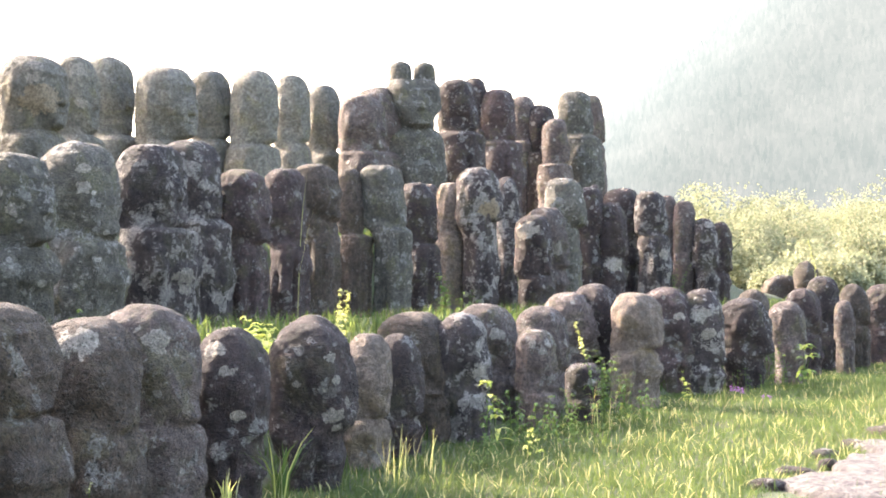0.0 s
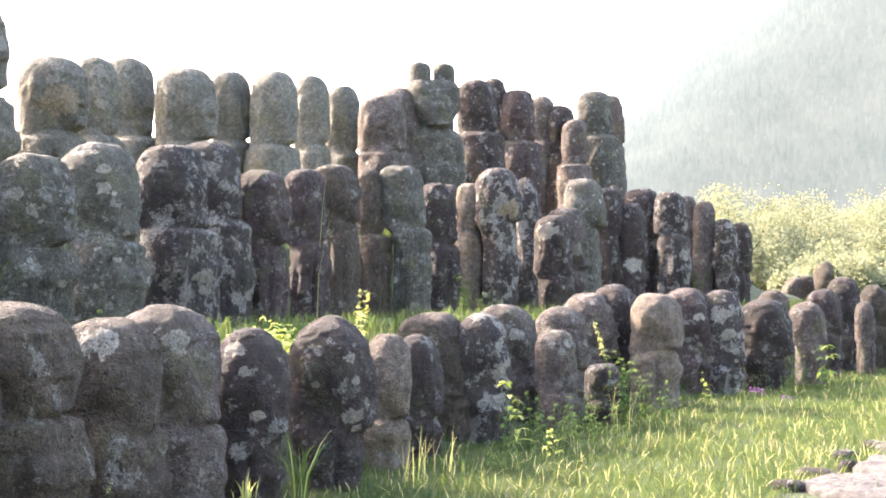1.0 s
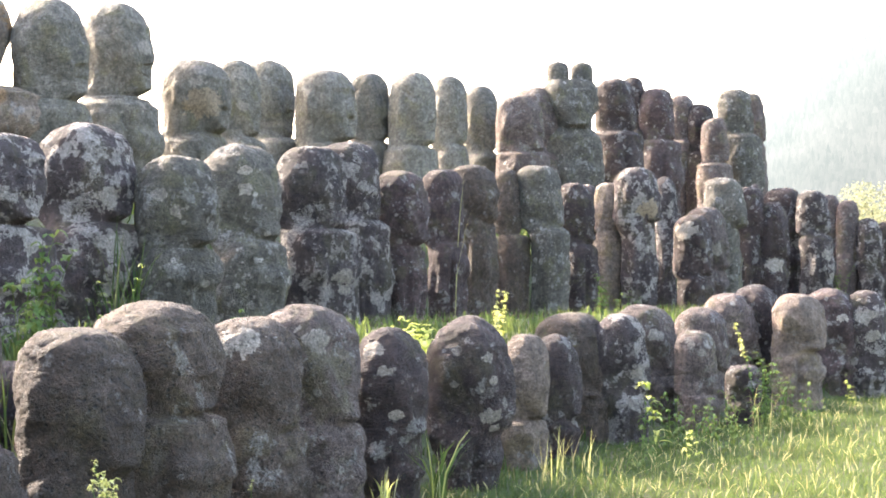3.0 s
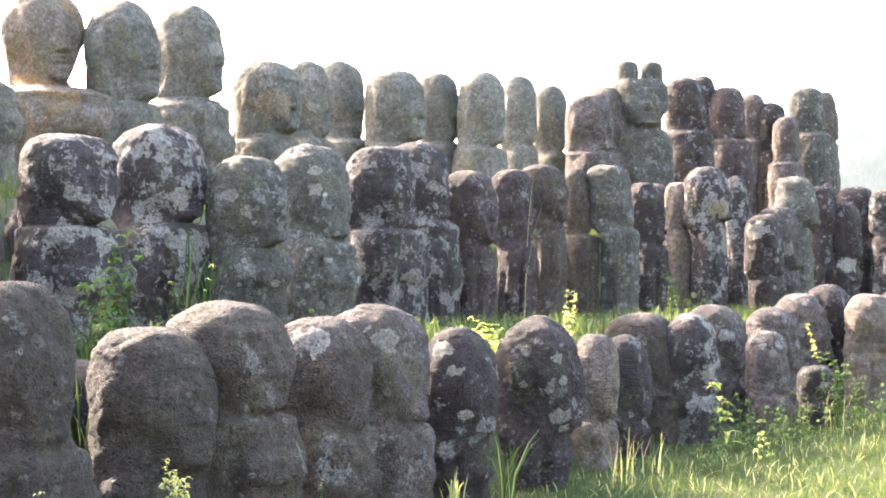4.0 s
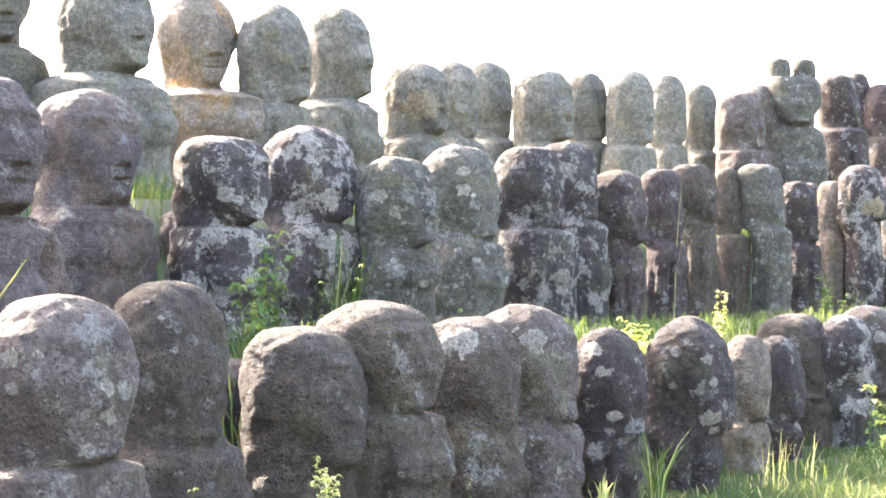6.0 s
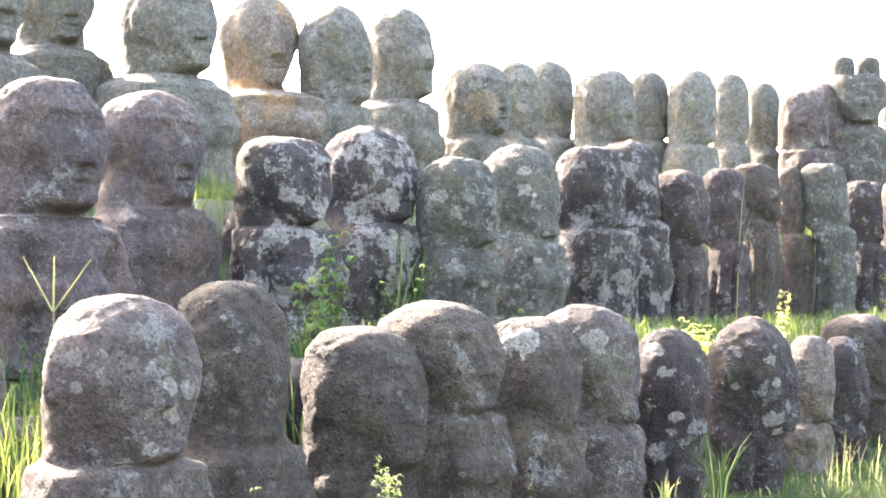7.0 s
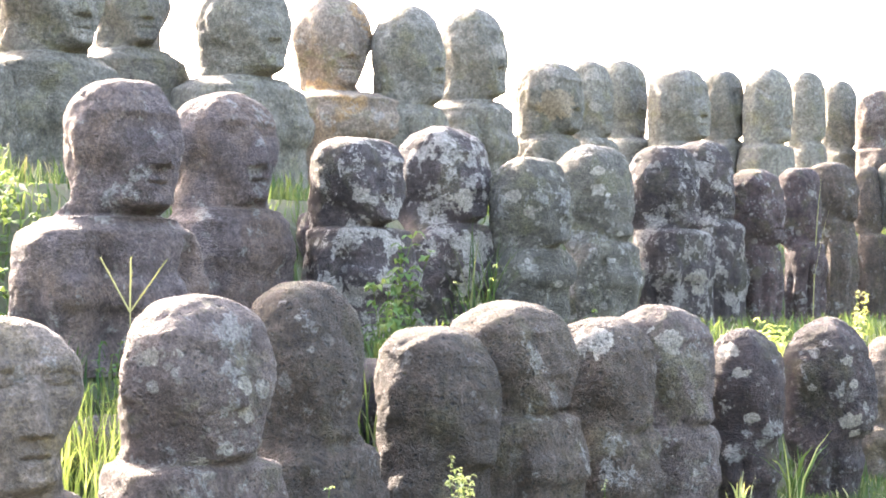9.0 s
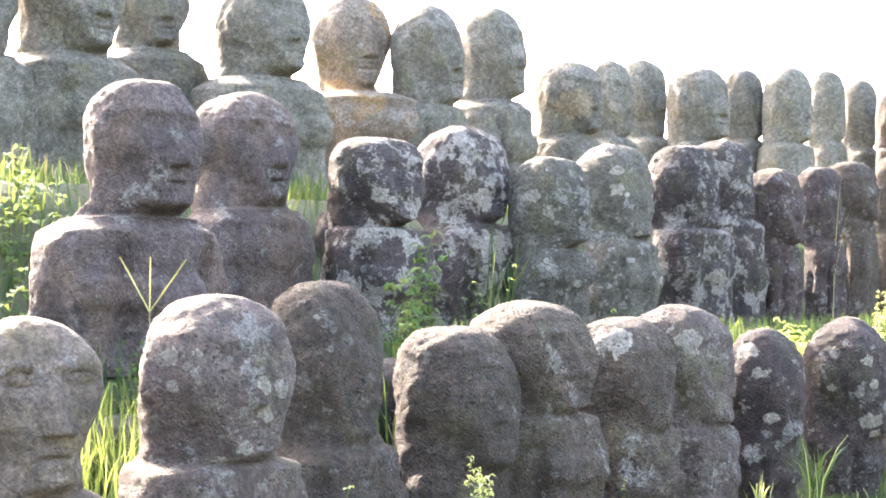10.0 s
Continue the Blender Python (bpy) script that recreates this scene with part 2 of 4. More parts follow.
# ---- stone statues: one plain mesh each ----
def spline(z, keys):
    for (z0, a), (z1, b) in zip(keys, keys[1:]):
        if z <= z1:
            s = 0.0 if z1 == z0 else max(0.0, (z - z0) / (z1 - z0))
            s = s * s * (3 - 2 * s)
            return a + (b - a) * s
    return keys[-1][1]


COUNT = [0]


def statue(x, y, h, hw, hh, bw, kind, label, turn=-25.0, head=0.0, neck=0.80, box=2.4, shoulder=0.10, arms=1.0, rough=1.0, lean=0.0, bumps=0, side=1.0, face=0.3, chin=0.06, jaw=0.28, hood=1.0, egg=0.10, marks=()):
    """A weathered figure: total height h, head hw wide and hh high, body bw wide; head: how far the head is set forward.
    The face is a slanting oval plate that juts out at the chin; the jaw line climbs to the ears, the neck lies back under it.
    marks: single lichen rosettes on the surface, x, y, z and radius (minus: a tan one).
    neck: its width against the head; box: how square the crown is; turn: where the front points, in degrees from +x;
    jaw: how far the jaw line climbs; hood: 1 where the hood falls straight down behind, 0 for a bare neck; egg: how much the head narrows downwards."""
    COUNT[0] += 1
    seed = COUNT[0] * 7.31
    rng = random.Random(COUNT[0])
    segs, rings = (112, 170) if face > 0.65 else (66, 106)
    zc = h - hh
    half, nk = hw / 2, 0.88 * neck * hw / 2
    body = [(0.0, bw * 0.50), (zc * 0.45, bw * 0.485), (zc * 0.78, bw * 0.50), (zc - shoulder * h * 0.62, bw * 0.485), (zc - shoulder * h * 0.22, bw * 0.25 + nk * 0.5), (zc - 0.015, nk * 1.02), (zc + hh * 0.03, nk)]
    skew = rng.uniform(-0.03, 0.03)
    crook = rng.uniform(-0.04, 0.04) * hh
    slant = (0.10 + 1.1 * chin) * rng.uniform(0.8, 1.2)
    arms *= rng.uniform(0.7, 1.5)
    pleats = rng.choice((5, 6, 7))
    fold_z, groove_a = rng.uniform(0.46, 0.70), rng.uniform(36, 58)
    ring = []
    for i in range(segs):
        p = 2 * math.pi * i / segs
        c, d = math.cos(p), math.sin(p)
        ang = math.degrees(math.atan2(d, c))
        ring.append((p, c, d, ang, ramp01(abs(ang), 92, 128), ramp01(c, -0.15, 0.7), (abs(c) ** 2.5 + abs(d) ** 2.5) ** -0.4, (abs(c) ** 2.9 + abs(d) ** 2.9) ** (-1 / 2.9)))
    verts = []
    for j in range(rings):
        q = j / (rings - 1)
        z = h * (1 - (1 - q) ** 1.35)
        zb = z / max(zc, 0.01)
        s = (z - zc) / hh
        dome = max(0.0, 1 - ((s - 0.5) / 0.5) ** box) ** (1 / box) if s > 0.5 else 1.0
        low = spline(z, body) if s < 0.03 else nk
        t01 = ramp01(s, -0.12, 0.1)
        for p, c, d, ang, back, front, r_head, r_low in ring:
            # where the head ends: the chin in front, the ear at the side, the hem of the hood behind
            zj = zc + (hh * jaw * ramp01(abs(ang), 16, 96) + crook * d) * (1 - back)
            under = 1 - ramp01(z, zj - 0.05 * hh, zj + 0.05 * hh)
            # body, neck and the hood that falls behind
            lo = low + (max(low, half * 0.97) - low) * back * hood * ramp01(s, -0.32, -0.06)
            lo += max(0.0, half * 0.90 - lo) * ramp01(abs(ang), 52, 104) * ramp01(s, -0.30, 0.0) * (0.3 + 0.7 * hood)
            deep = 0.88 + 0.12 * t01
            lx, ly = lo * deep * r_low * c + head * t01, lo * r_low * d * side
            if s <= 0.03 and arms:
                up = math.exp(-((abs(ang) - 80) / 26) ** 2) * ramp01(zb, 0.25, 0.42) * (1 - ramp01(zb, 0.80, 0.95))
                fold = math.exp(-(ang / 62) ** 6) * math.exp(-((zb - fold_z - 0.05 * abs(d)) / 0.10) ** 4)
                groove = math.exp(-((abs(ang) - groove_a) / 7) ** 2) * ramp01(zb, 0.05, 0.2) * (1 - ramp01(zb, 0.72, 0.9))
                k = arms * bw * (0.05 * up + 0.055 * fold - 0.075 * groove)
                k += 0.034 * bw * math.sin(p * pleats + seed + 0.8 * noise.noise(Vector((zb * 3, seed, 0)))) * (1 - ramp01(zb, 0.55, 0.85)) + 0.012 * bw * math.sin(p * 13 - seed) * (1 - ramp01(zb, 0.5, 0.7))
                lx += k * c
                ly += k * d
            vx, vy = lx, ly
            if under < 1.0:
                a = half * dome
                hx, hy = a * r_head * c, a * r_head * d * (1 - egg * (1 - ramp01(s, -0.15, 0.62)))
                if c > 0:
                    # a flat face, leaning out towards the chin
                    plate = half * dome * (0.88 + slant * (1 - s / 0.62))
                    if s < 0.62:
                        hx *= 1 + slant * (1 - s / 0.62) * front
                    over = hx - plate
                    hx = plate + (0.22 * over if over > 0 else over)
                    hy *= 1 - 0.46 * front * (1 - ramp01(s, -0.03, 0.50))
                    lat = hy / half
                    # nose, brow, and the sunk eyes with almond lids
                    cut = (0.03 + 0.12 * face) * hw * math.exp(-(lat / (0.12 + 0.17 * (0.70 - s))) ** 2) * ramp01(s, 0.300, 0.335) * (1 - ramp01(s, 0.36, 0.74))
                    cut += (0.010 + 0.016 * face) * hw * math.exp(-(lat / 0.66) ** 4) * math.exp(-((s - 0.725) / 0.035) ** 2)
                    cut -= (0.012 + 0.026 * face) * hw * math.exp(-((abs(lat) - 0.40) / 0.24) ** 2) * math.exp(-((s - 0.620) / 0.060) ** 2)
                    lid = math.hypot((abs(lat) - 0.42) / 0.23, (s - 0.635) / 0.040)
                    cut -= 0.075 * max(0.0, face - 0.85) * hw * math.exp(-((lid - 1.0) / 0.22) ** 2)
                    cut += 0.060 * max(0.0, face - 0.85) * hw * (1 - ramp01(lid, 0.5, 1.0))
                    cut -= (0.006 + 0.040 * face) * hw * math.exp(-(lat / 0.24) ** 4) * math.exp(-((s - 0.190) / 0.013) ** 2)
                    cut += 0.016 * face * hw * math.exp(-(lat / 0.22) ** 4) * (math.exp(-((s - 0.222) / 0.018) ** 2) + math.exp(-((s - 0.152) / 0.020) ** 2))
                    cut += 0.020 * hw * math.exp(-(lat / 0.25) ** 2) * math.exp(-((s - 0.05) / 0.05) ** 2)
                    hx += cut * ramp01(c, 0.1, 0.6)
                # ears, and a shallow step where the hood's rim frames the cheek
                rim = math.exp(-((abs(ang) - 92) / 11) ** 2) * math.exp(-((s - 0.50) / 0.16) ** 4)
                rim -= 0.55 * math.exp(-((abs(ang) - 68) / 9) ** 2) * ramp01(s, 0.12, 0.3) * (1 - ramp01(s, 0.62, 0.78))
                hx += 0.05 * hw * rim * c
                hy += 0.05 * hw * rim * d
                vx, vy = lx * under + (hx + head) * (1 - under), ly * under + hy * side * (1 - under)
            pos = Vector((vx, vy, z))
            q3 = pos * 5.5 + Vector((seed, -seed, seed * 0.37))
            amp = rough * (0.017 * noise.noise(q3) + 0.010 * noise.noise(q3 * 2.7) + 0.0055 * noise.noise(q3 * 7.5) + 0.0030 * noise.noise(q3 * 19))
            amp *= min(1.0, hw / 0.3) * (0.7 if face > 0.5 else 1.0)
            pos += Vector((c, d, 0.2 if s > 0.7 else 0.0)) * amp
            if s > 0.55:
                pos.x += skew * hw * (s - 0.55)
                pos.z += 0.03 * hw * noise.noise(Vector((vx * 6 + seed, vy * 6, 2.0))) * ramp01(s, 0.6, 1)
            pos.y += lean * z
            verts.append(tuple(pos))
    top = len(verts)
    last = verts[-segs:]
    verts.append((sum(v[0] for v in last) / segs, sum(v[1] for v in last) / segs, sum(v[2] for v in last) / segs + 0.002))
    faces = [(j * segs + i, j * segs + (i + 1) % segs, (j + 1) * segs + (i + 1) % segs, (j + 1) * segs + i) for j in range(rings - 1) for i in range(segs)]
    faces += [((rings - 1) * segs + i, (rings - 1) * segs + (i + 1) % segs, top) for i in range(segs)]
    # two topknots
    for k in range(bumps):
        o = len(verts)
        cy = (0.5 - k) * hw * 0.46
        for j in range(9):
            zz = h - 0.15 * hh + j / 8 * 0.52 * hh
            rr = hw * 0.205 * (1 - (j / 8) ** 7) ** 0.5
            verts += [(head + rr * math.cos(2 * math.pi * i / 16), cy + rr * math.sin(2 * math.pi * i / 16), zz) for i in range(16)]
        faces += [(o + j * 16 + i, o + j * 16 + (i + 1) % 16, o + (j + 1) * 16 + (i + 1) % 16, o + (j + 1) * 16 + i) for j in range(8) for i in range(16)]
    ob = new("stone_statue", mesh_of("stone_statue", verts, faces, STONE[kind]))
    for key, sign in (("lichen", 1), ("tan_lichen", -1)):
        amount = [0.0] * len(verts)
        for mx, my, mz, r in marks:
            if r * sign > 0:
                for i, (vx, vy, vz) in enumerate(verts):
                    far = (vy - my) ** 2 * 0.6 + (vx - mx) ** 2 * 0.6 + (vz - mz) ** 2
                    if far < 4 * r * r:
                        amount[i] = max(amount[i], 1 - 0.5 * math.sqrt(far) / abs(r))
        ob.data.attributes.new(key, "FLOAT", "POINT").data.foreach_set("value", amount)
    ob.matrix_basis = pose(x, y, ground_z(x, y, True) - 0.02, 0, 0, turn)
    return tagged(ob, label, "statue", "rows of stone statues")


# ---- the rows of statues ----
statue(-1.79, 2.79, 0.705, 0.284, 0.333, 0.310, "pale", "pale beige smooth stone statue with narrow body", jaw=0.21, head=0.005, turn=-34, neck=0.8, box=2.0, egg=0.36, face=1.2, chin=0.0, hood=0.4, arms=0.5)
statue(-1.61, 3.24, 0.745, 0.314, 0.350, 0.381, "grey", "weathered grey basalt statue with pale lichen spots", jaw=0.19, chin=0.07, shoulder=0.06, head=0.010, turn=-30, neck=0.86, box=2.2, marks=((0.066, -0.154, 0.615, 0.019), (0.095, -0.108, 0.615, 0.022), (0.094, -0.11, 0.582, 0.021), (0.133, -0.051, 0.573, 0.019), (0.178, 0.014, 0.551, 0.02), (0.185, 0.024, 0.489, 0.022), (0.194, 0.037, 0.454, 0.02), (0.161, -0.01, 0.66, 0.011), (0.138, -0.043, 0.445, 0.012), (0.125, -0.063, 0.396, 0.019), (0.077, -0.136, 0.373, 0.021)))
statue(-1.54, 3.77, 0.776, 0.294, 0.395, 0.310, "brown", "brownish weathered stone statue with mossy film", jaw=0.19, chin=0.07, shoulder=0.1, head=-0.050, neck=0.9, box=2.2, marks=((0.059, -0.12, 0.692, 0.02), (0.114, -0.06, 0.679, 0.014), (0.144, -0.029, 0.665, 0.013), (0.097, -0.078, 0.627, 0.014), (0.111, -0.063, 0.519, 0.015), (0.088, -0.088, 0.613, 0.013)))
statue(-1.37, 4.19, 0.652, 0.312, 0.364, 0.300, "brown", "dark brown pitted basalt statue with a plain hood", jaw=0.29, chin=0.09, shoulder=0.06, head=0.014, neck=0.95, box=2.6, marks=((0.212, 0.012, 0.455, 0.017), (0.214, 0.014, 0.41, 0.017), (0.209, 0.01, 0.344, 0.014)))
statue(-1.20, 4.46, 0.722, 0.341, 0.308, 0.341, "brown", "rough brown basalt statue with rounded hooded head", jaw=0.26, chin=0.06, shoulder=0.06, head=-0.042, neck=0.78, box=2.3, marks=((0.191, -0.03, 0.572, 0.019), (0.197, -0.026, 0.518, 0.014)))
statue(-1.03, 4.91, 0.661, 0.303, 0.331, 0.291, "brown", "brownish weathered stone statue with mossy film", jaw=0.19, chin=0.06, shoulder=0.1, head=-0.045, neck=0.98, box=2.4, marks=((-0.01, -0.168, 0.604, 0.052), (0.043, -0.127, 0.607, 0.048), (0.142, -0.053, 0.386, 0.021)))
statue(-0.91, 5.24, 0.701, 0.325, 0.376, 0.312, "grey", "rough grey stone statue speckled with white lichen", jaw=0.3, chin=0.09, shoulder=0.09, head=-0.043, neck=0.86, box=2.5, marks=((0.081, -0.109, 0.587, 0.037), (0.017, -0.154, 0.631, 0.022)))
statue(-0.73, 5.59, 0.616, 0.264, 0.369, 0.236, "dark", "dark pitted basalt statue flecked with pale lichen", jaw=0.21, chin=0.07, shoulder=0.08, head=0.002, neck=0.92, box=2.0, marks=((0.009, -0.127, 0.554, 0.038), (0.064, -0.092, 0.469, 0.025), (0.096, -0.072, 0.446, 0.019), (0.16, -0.033, 0.421, 0.02), (0.088, -0.077, 0.327, 0.019)))
statue(-0.48, 5.99, 0.651, 0.309, 0.410, 0.241, "dark", "almost black basalt statue with white lichen patches", jaw=0.28, chin=0.09, shoulder=0.09, head=0.000, neck=0.86, box=2.0, marks=((0.119, -0.086, 0.502, 0.022), (0.14, -0.074, 0.423, 0.02), (0.101, -0.096, 0.387, 0.016), (0.019, -0.143, 0.408, 0.014), (0.133, -0.078, 0.296, 0.031), (0.149, -0.069, 0.246, 0.023)))
statue(-0.31, 6.59, 0.567, 0.175, 0.333, 0.188, "pale", "pale sandy stone statue with yellow-brown stains", jaw=0.26, chin=0.08, shoulder=0.08, head=0.011, neck=0.74, box=3.0, turn=-35)
statue(-0.17, 7.09, 0.552, 0.199, 0.358, 0.161, "dark", "dark pitted basalt statue flecked with pale lichen", jaw=0.25, chin=0.05, shoulder=0.1, head=-0.025, neck=0.76)
statue(-0.04, 7.68, 0.599, 0.348, 0.364, 0.223, "brown", "rough brown basalt statue with rounded hooded head", jaw=0.26, chin=0.07, shoulder=0.1, head=-0.112, neck=0.92, box=2.6)
statue(0.12, 7.69, 0.626, 0.254, 0.363, 0.216, "crust", "black basalt statue covered with pale grey lichen crusts", jaw=0.3, chin=0.09, shoulder=0.08, head=-0.036, neck=0.85, marks=((0.091, -0.077, 0.353, 0.032),))
statue(0.30, 8.57, 0.600, 0.320, 0.351, 0.201, "grey", "weathered grey basalt statue with pale lichen spots", jaw=0.26, chin=0.07, shoulder=0.06, head=-0.082, neck=0.82, marks=((0.04, -0.131, 0.449, 0.033),))
statue(0.58, 9.23, 0.573, 0.290, 0.350, 0.247, "grey", "rough grey stone statue speckled with white lichen", jaw=0.29, chin=0.05, shoulder=0.05, head=-0.028, neck=0.79)
statue(0.49, 8.37, 0.531, 0.199, 0.311, 0.202, "grey", "weathered grey basalt statue with pale lichen spots", jaw=0.22, chin=0.08, shoulder=0.07, head=-0.015, neck=0.86, box=3.0)
statue(0.79, 10.00, 0.535, 0.342, 0.396, 0.285, "grey", "rough grey stone statue speckled with white lichen", jaw=0.32, chin=0.06, shoulder=0.07, head=-0.018, neck=0.8)
statue(0.74, 8.63, 0.345, 0.186, 0.172, 0.185, "dark", "almost black basalt statue with white lichen patches", jaw=0.27, chin=0.06, shoulder=0.07, head=-0.002, neck=0.77, box=3)
statue(0.95, 10.10, 0.689, 0.301, 0.421, 0.255, "dark", "dark pitted basalt statue flecked with pale lichen", jaw=0.22, chin=0.08, shoulder=0.1, head=-0.017, neck=0.89)
statue(1.15, 9.81, 0.713, 0.296, 0.334, 0.297, "pale", "pale beige smooth stone statue with narrow body", jaw=0.19, chin=0.06, shoulder=0.09, head=0.008, face=0.0, neck=0.74, turn=-35)
statue(1.55, 11.11, 0.708, 0.360, 0.452, 0.281, "red", "dark reddish basalt statue with a smooth rounded crown", jaw=0.21, chin=0.07, shoulder=0.06, head=-0.032, neck=0.86, marks=((0.088, -0.128, 0.512, 0.029),))
statue(1.77, 11.15, 0.729, 0.302, 0.518, 0.264, "crust", "basalt statue heavily crusted with whitish lichen", jaw=0.19, chin=0.08, shoulder=0.09, head=-0.015, neck=0.83, marks=((0.015, -0.124, 0.543, 0.053), (0.069, -0.109, 0.43, 0.041)))
statue(2.12, 11.50, 0.664, 0.358, 0.392, 0.274, "dark", "almost black basalt statue with white lichen patches", jaw=0.28, chin=0.1, shoulder=0.05, head=-0.006, face=0.1, neck=0.94)
statue(2.40, 12.63, 0.708, 0.258, 0.426, 0.224, "brown", "brownish weathered stone statue with mossy film", jaw=0.32, chin=0.09, shoulder=0.07, head=-0.010, neck=0.79)
statue(2.56, 12.09, 0.634, 0.268, 0.304, 0.240, "grey", "weathered grey basalt statue with pale lichen spots", jaw=0.27, chin=0.09, shoulder=0.06, head=-0.027, neck=0.94)
statue(2.93, 13.21, 0.722, 0.281, 0.364, 0.253, "red", "reddish-brown volcanic stone statue with few lichen spots", jaw=0.24, chin=0.06, shoulder=0.07, head=-0.029, neck=0.76)
statue(3.28, 14.02, 0.826, 0.304, 0.469, 0.289, "dark", "dark pitted basalt statue flecked with pale lichen", jaw=0.23, chin=0.05, shoulder=0.05, head=-0.033, neck=0.94)
statue(3.31, 13.48, 0.628, 0.168, 0.325, 0.162, "grey", "rough grey stone statue speckled with white lichen", jaw=0.29, chin=0.07, shoulder=0.06, head=-0.011, neck=0.76)
statue(3.62, 14.37, 0.758, 0.260, 0.362, 0.248, "brown", "rough brown basalt statue with rounded hooded head", jaw=0.32, chin=0.07, shoulder=0.06, head=-0.021, neck=0.74)
statue(4.08, 15.14, 0.757, 0.328, 0.381, 0.315, "red", "dark reddish basalt statue with a smooth rounded crown", jaw=0.19, chin=0.06, shoulder=0.08, head=-0.016, neck=0.73)
statue(4.54, 16.10, 0.779, 0.319, 0.400, 0.308, "grey", "weathered grey basalt statue with pale lichen spots", jaw=0.19, chin=0.07, shoulder=0.06, head=-0.031, neck=0.75)
statue(-2.45, 4.35, 0.875, 0.327, 0.395, 0.509, "plain", "violet-grey basalt statue with a long carved face", hood=1.0, head=0.074, turn=-22, neck=0.9, box=2.3, shoulder=0.13, egg=0.32, face=1.0, chin=0.08)
statue(-2.52, 5.34, 0.953, 0.371, 0.405, 0.431, "plain", "violet-grey smooth basalt bust on the middle terrace", hood=1.0, head=-0.034, turn=-24, neck=0.9, box=2.3, shoulder=0.13, egg=0.32, face=1.0, chin=0.08)
statue(-2.13, 5.62, 0.799, 0.330, 0.316, 0.382, "crust", "black basalt statue covered with pale grey lichen crusts", shoulder=0.06, chin=0.12, head=-0.012, neck=0.66, box=3.4)
statue(-2.07, 6.56, 0.922, 0.379, 0.395, 0.391, "crust", "basalt statue heavily crusted with whitish lichen", shoulder=0.09, chin=0.1, head=-0.051, neck=0.74, box=2.6, marks=((0.162, -0.073, 0.618, 0.052),))
statue(-1.74, 6.64, 0.795, 0.314, 0.367, 0.328, "olive", "olive-grey basalt statue with round white lichen spots", shoulder=0.1, egg=0.02, jaw=0.2, head=-0.008, neck=0.8, box=3.0, chin=0.15, marks=((0.03, -0.15, 0.631, 0.026), (0.083, -0.105, 0.561, 0.031), (0.11, -0.083, 0.573, 0.026), (0.185, -0.022, 0.677, 0.021)))
statue(-1.68, 7.79, 0.942, 0.370, 0.460, 0.333, "olive", "olive-grey basalt statue with round white lichen spots", shoulder=0.06, egg=0.02, jaw=0.2, head=-0.071, neck=0.74, box=2.7, chin=0.12, marks=((0.067, -0.144, 0.809, 0.027), (0.078, -0.136, 0.715, 0.03)))
statue(-1.45, 8.41, 0.981, 0.348, 0.424, 0.405, "crust", "black basalt statue covered with pale grey lichen crusts", shoulder=0.05, egg=0.02, jaw=0.2, head=-0.060, neck=0.84, box=3.3, chin=0.1, marks=((0.187, -0.048, 0.3, 0.044), (0.187, -0.048, 0.242, 0.04)))
statue(-1.35, 9.40, 1.090, 0.328, 0.451, 0.276, "crust", "basalt statue heavily crusted with whitish lichen", shoulder=0.06, egg=0.02, jaw=0.2, box=3.0, head=-0.121, neck=0.8, chin=0.15)
statue(-1.17, 9.66, 0.940, 0.317, 0.440, 0.273, "red", "reddish-brown volcanic stone statue with few lichen spots", shoulder=0.09, chin=0.12, egg=0.02, jaw=0.2, head=-0.020, neck=0.74, box=2.7)
statue(-0.99, 10.60, 1.006, 0.261, 0.465, 0.253, "red", "dark reddish basalt statue with a smooth rounded crown", shoulder=0.05, chin=0.1, egg=0.02, jaw=0.2, head=-0.045, neck=0.84, box=3.3)
statue(-0.83, 11.27, 1.083, 0.318, 0.389, 0.242, "brown", "brownish weathered stone statue with mossy film", shoulder=0.06, chin=0.15, egg=0.02, jaw=0.2, head=-0.053, neck=0.8, box=3.0)
statue(-0.63, 11.91, 1.087, 0.182, 0.465, 0.239, "brown", "rough brown basalt statue with rounded hooded head", shoulder=0.06, chin=0.12, egg=0.02, jaw=0.2, head=-0.046, neck=0.74, box=2.7)
statue(-0.36, 11.96, 1.130, 0.317, 0.450, 0.280, "olive", "olive-grey basalt statue with round white lichen spots", shoulder=0.06, egg=0.02, jaw=0.2, box=3.3, head=-0.097, neck=0.84, chin=0.1)
statue(-0.16, 12.71, 1.043, 0.288, 0.465, 0.298, "dark", "almost black basalt statue with white lichen patches", shoulder=0.1, egg=0.02, jaw=0.2, box=3.0, head=-0.045, neck=0.8, chin=0.15)
statue(-0.09, 13.29, 0.883, 0.176, 0.390, 0.178, "grey", "rough grey stone statue speckled with white lichen", shoulder=0.1, chin=0.12, egg=0.02, jaw=0.2, box=2.7, head=-0.015, neck=0.74)
statue(0.07, 13.19, 1.058, 0.227, 0.374, 0.265, "pale", "pale sandy stone statue with yellow-brown stains", shoulder=0.1, chin=0.1, egg=0.02, jaw=0.2, head=-0.003, neck=0.84, box=3.3)
statue(0.30, 13.07, 1.184, 0.345, 0.420, 0.271, "crust", "black basalt statue covered with pale grey lichen crusts", shoulder=0.09, chin=0.15, egg=0.02, jaw=0.2, head=-0.020, neck=0.8, box=3.0, marks=((0.137, -0.102, 0.851, -0.072),))
statue(0.56, 14.10, 1.156, 0.187, 0.448, 0.179, "crust", "basalt statue heavily crusted with whitish lichen", shoulder=0.07, chin=0.12, egg=0.02, jaw=0.2, box=2.7, head=-0.010, neck=0.74)
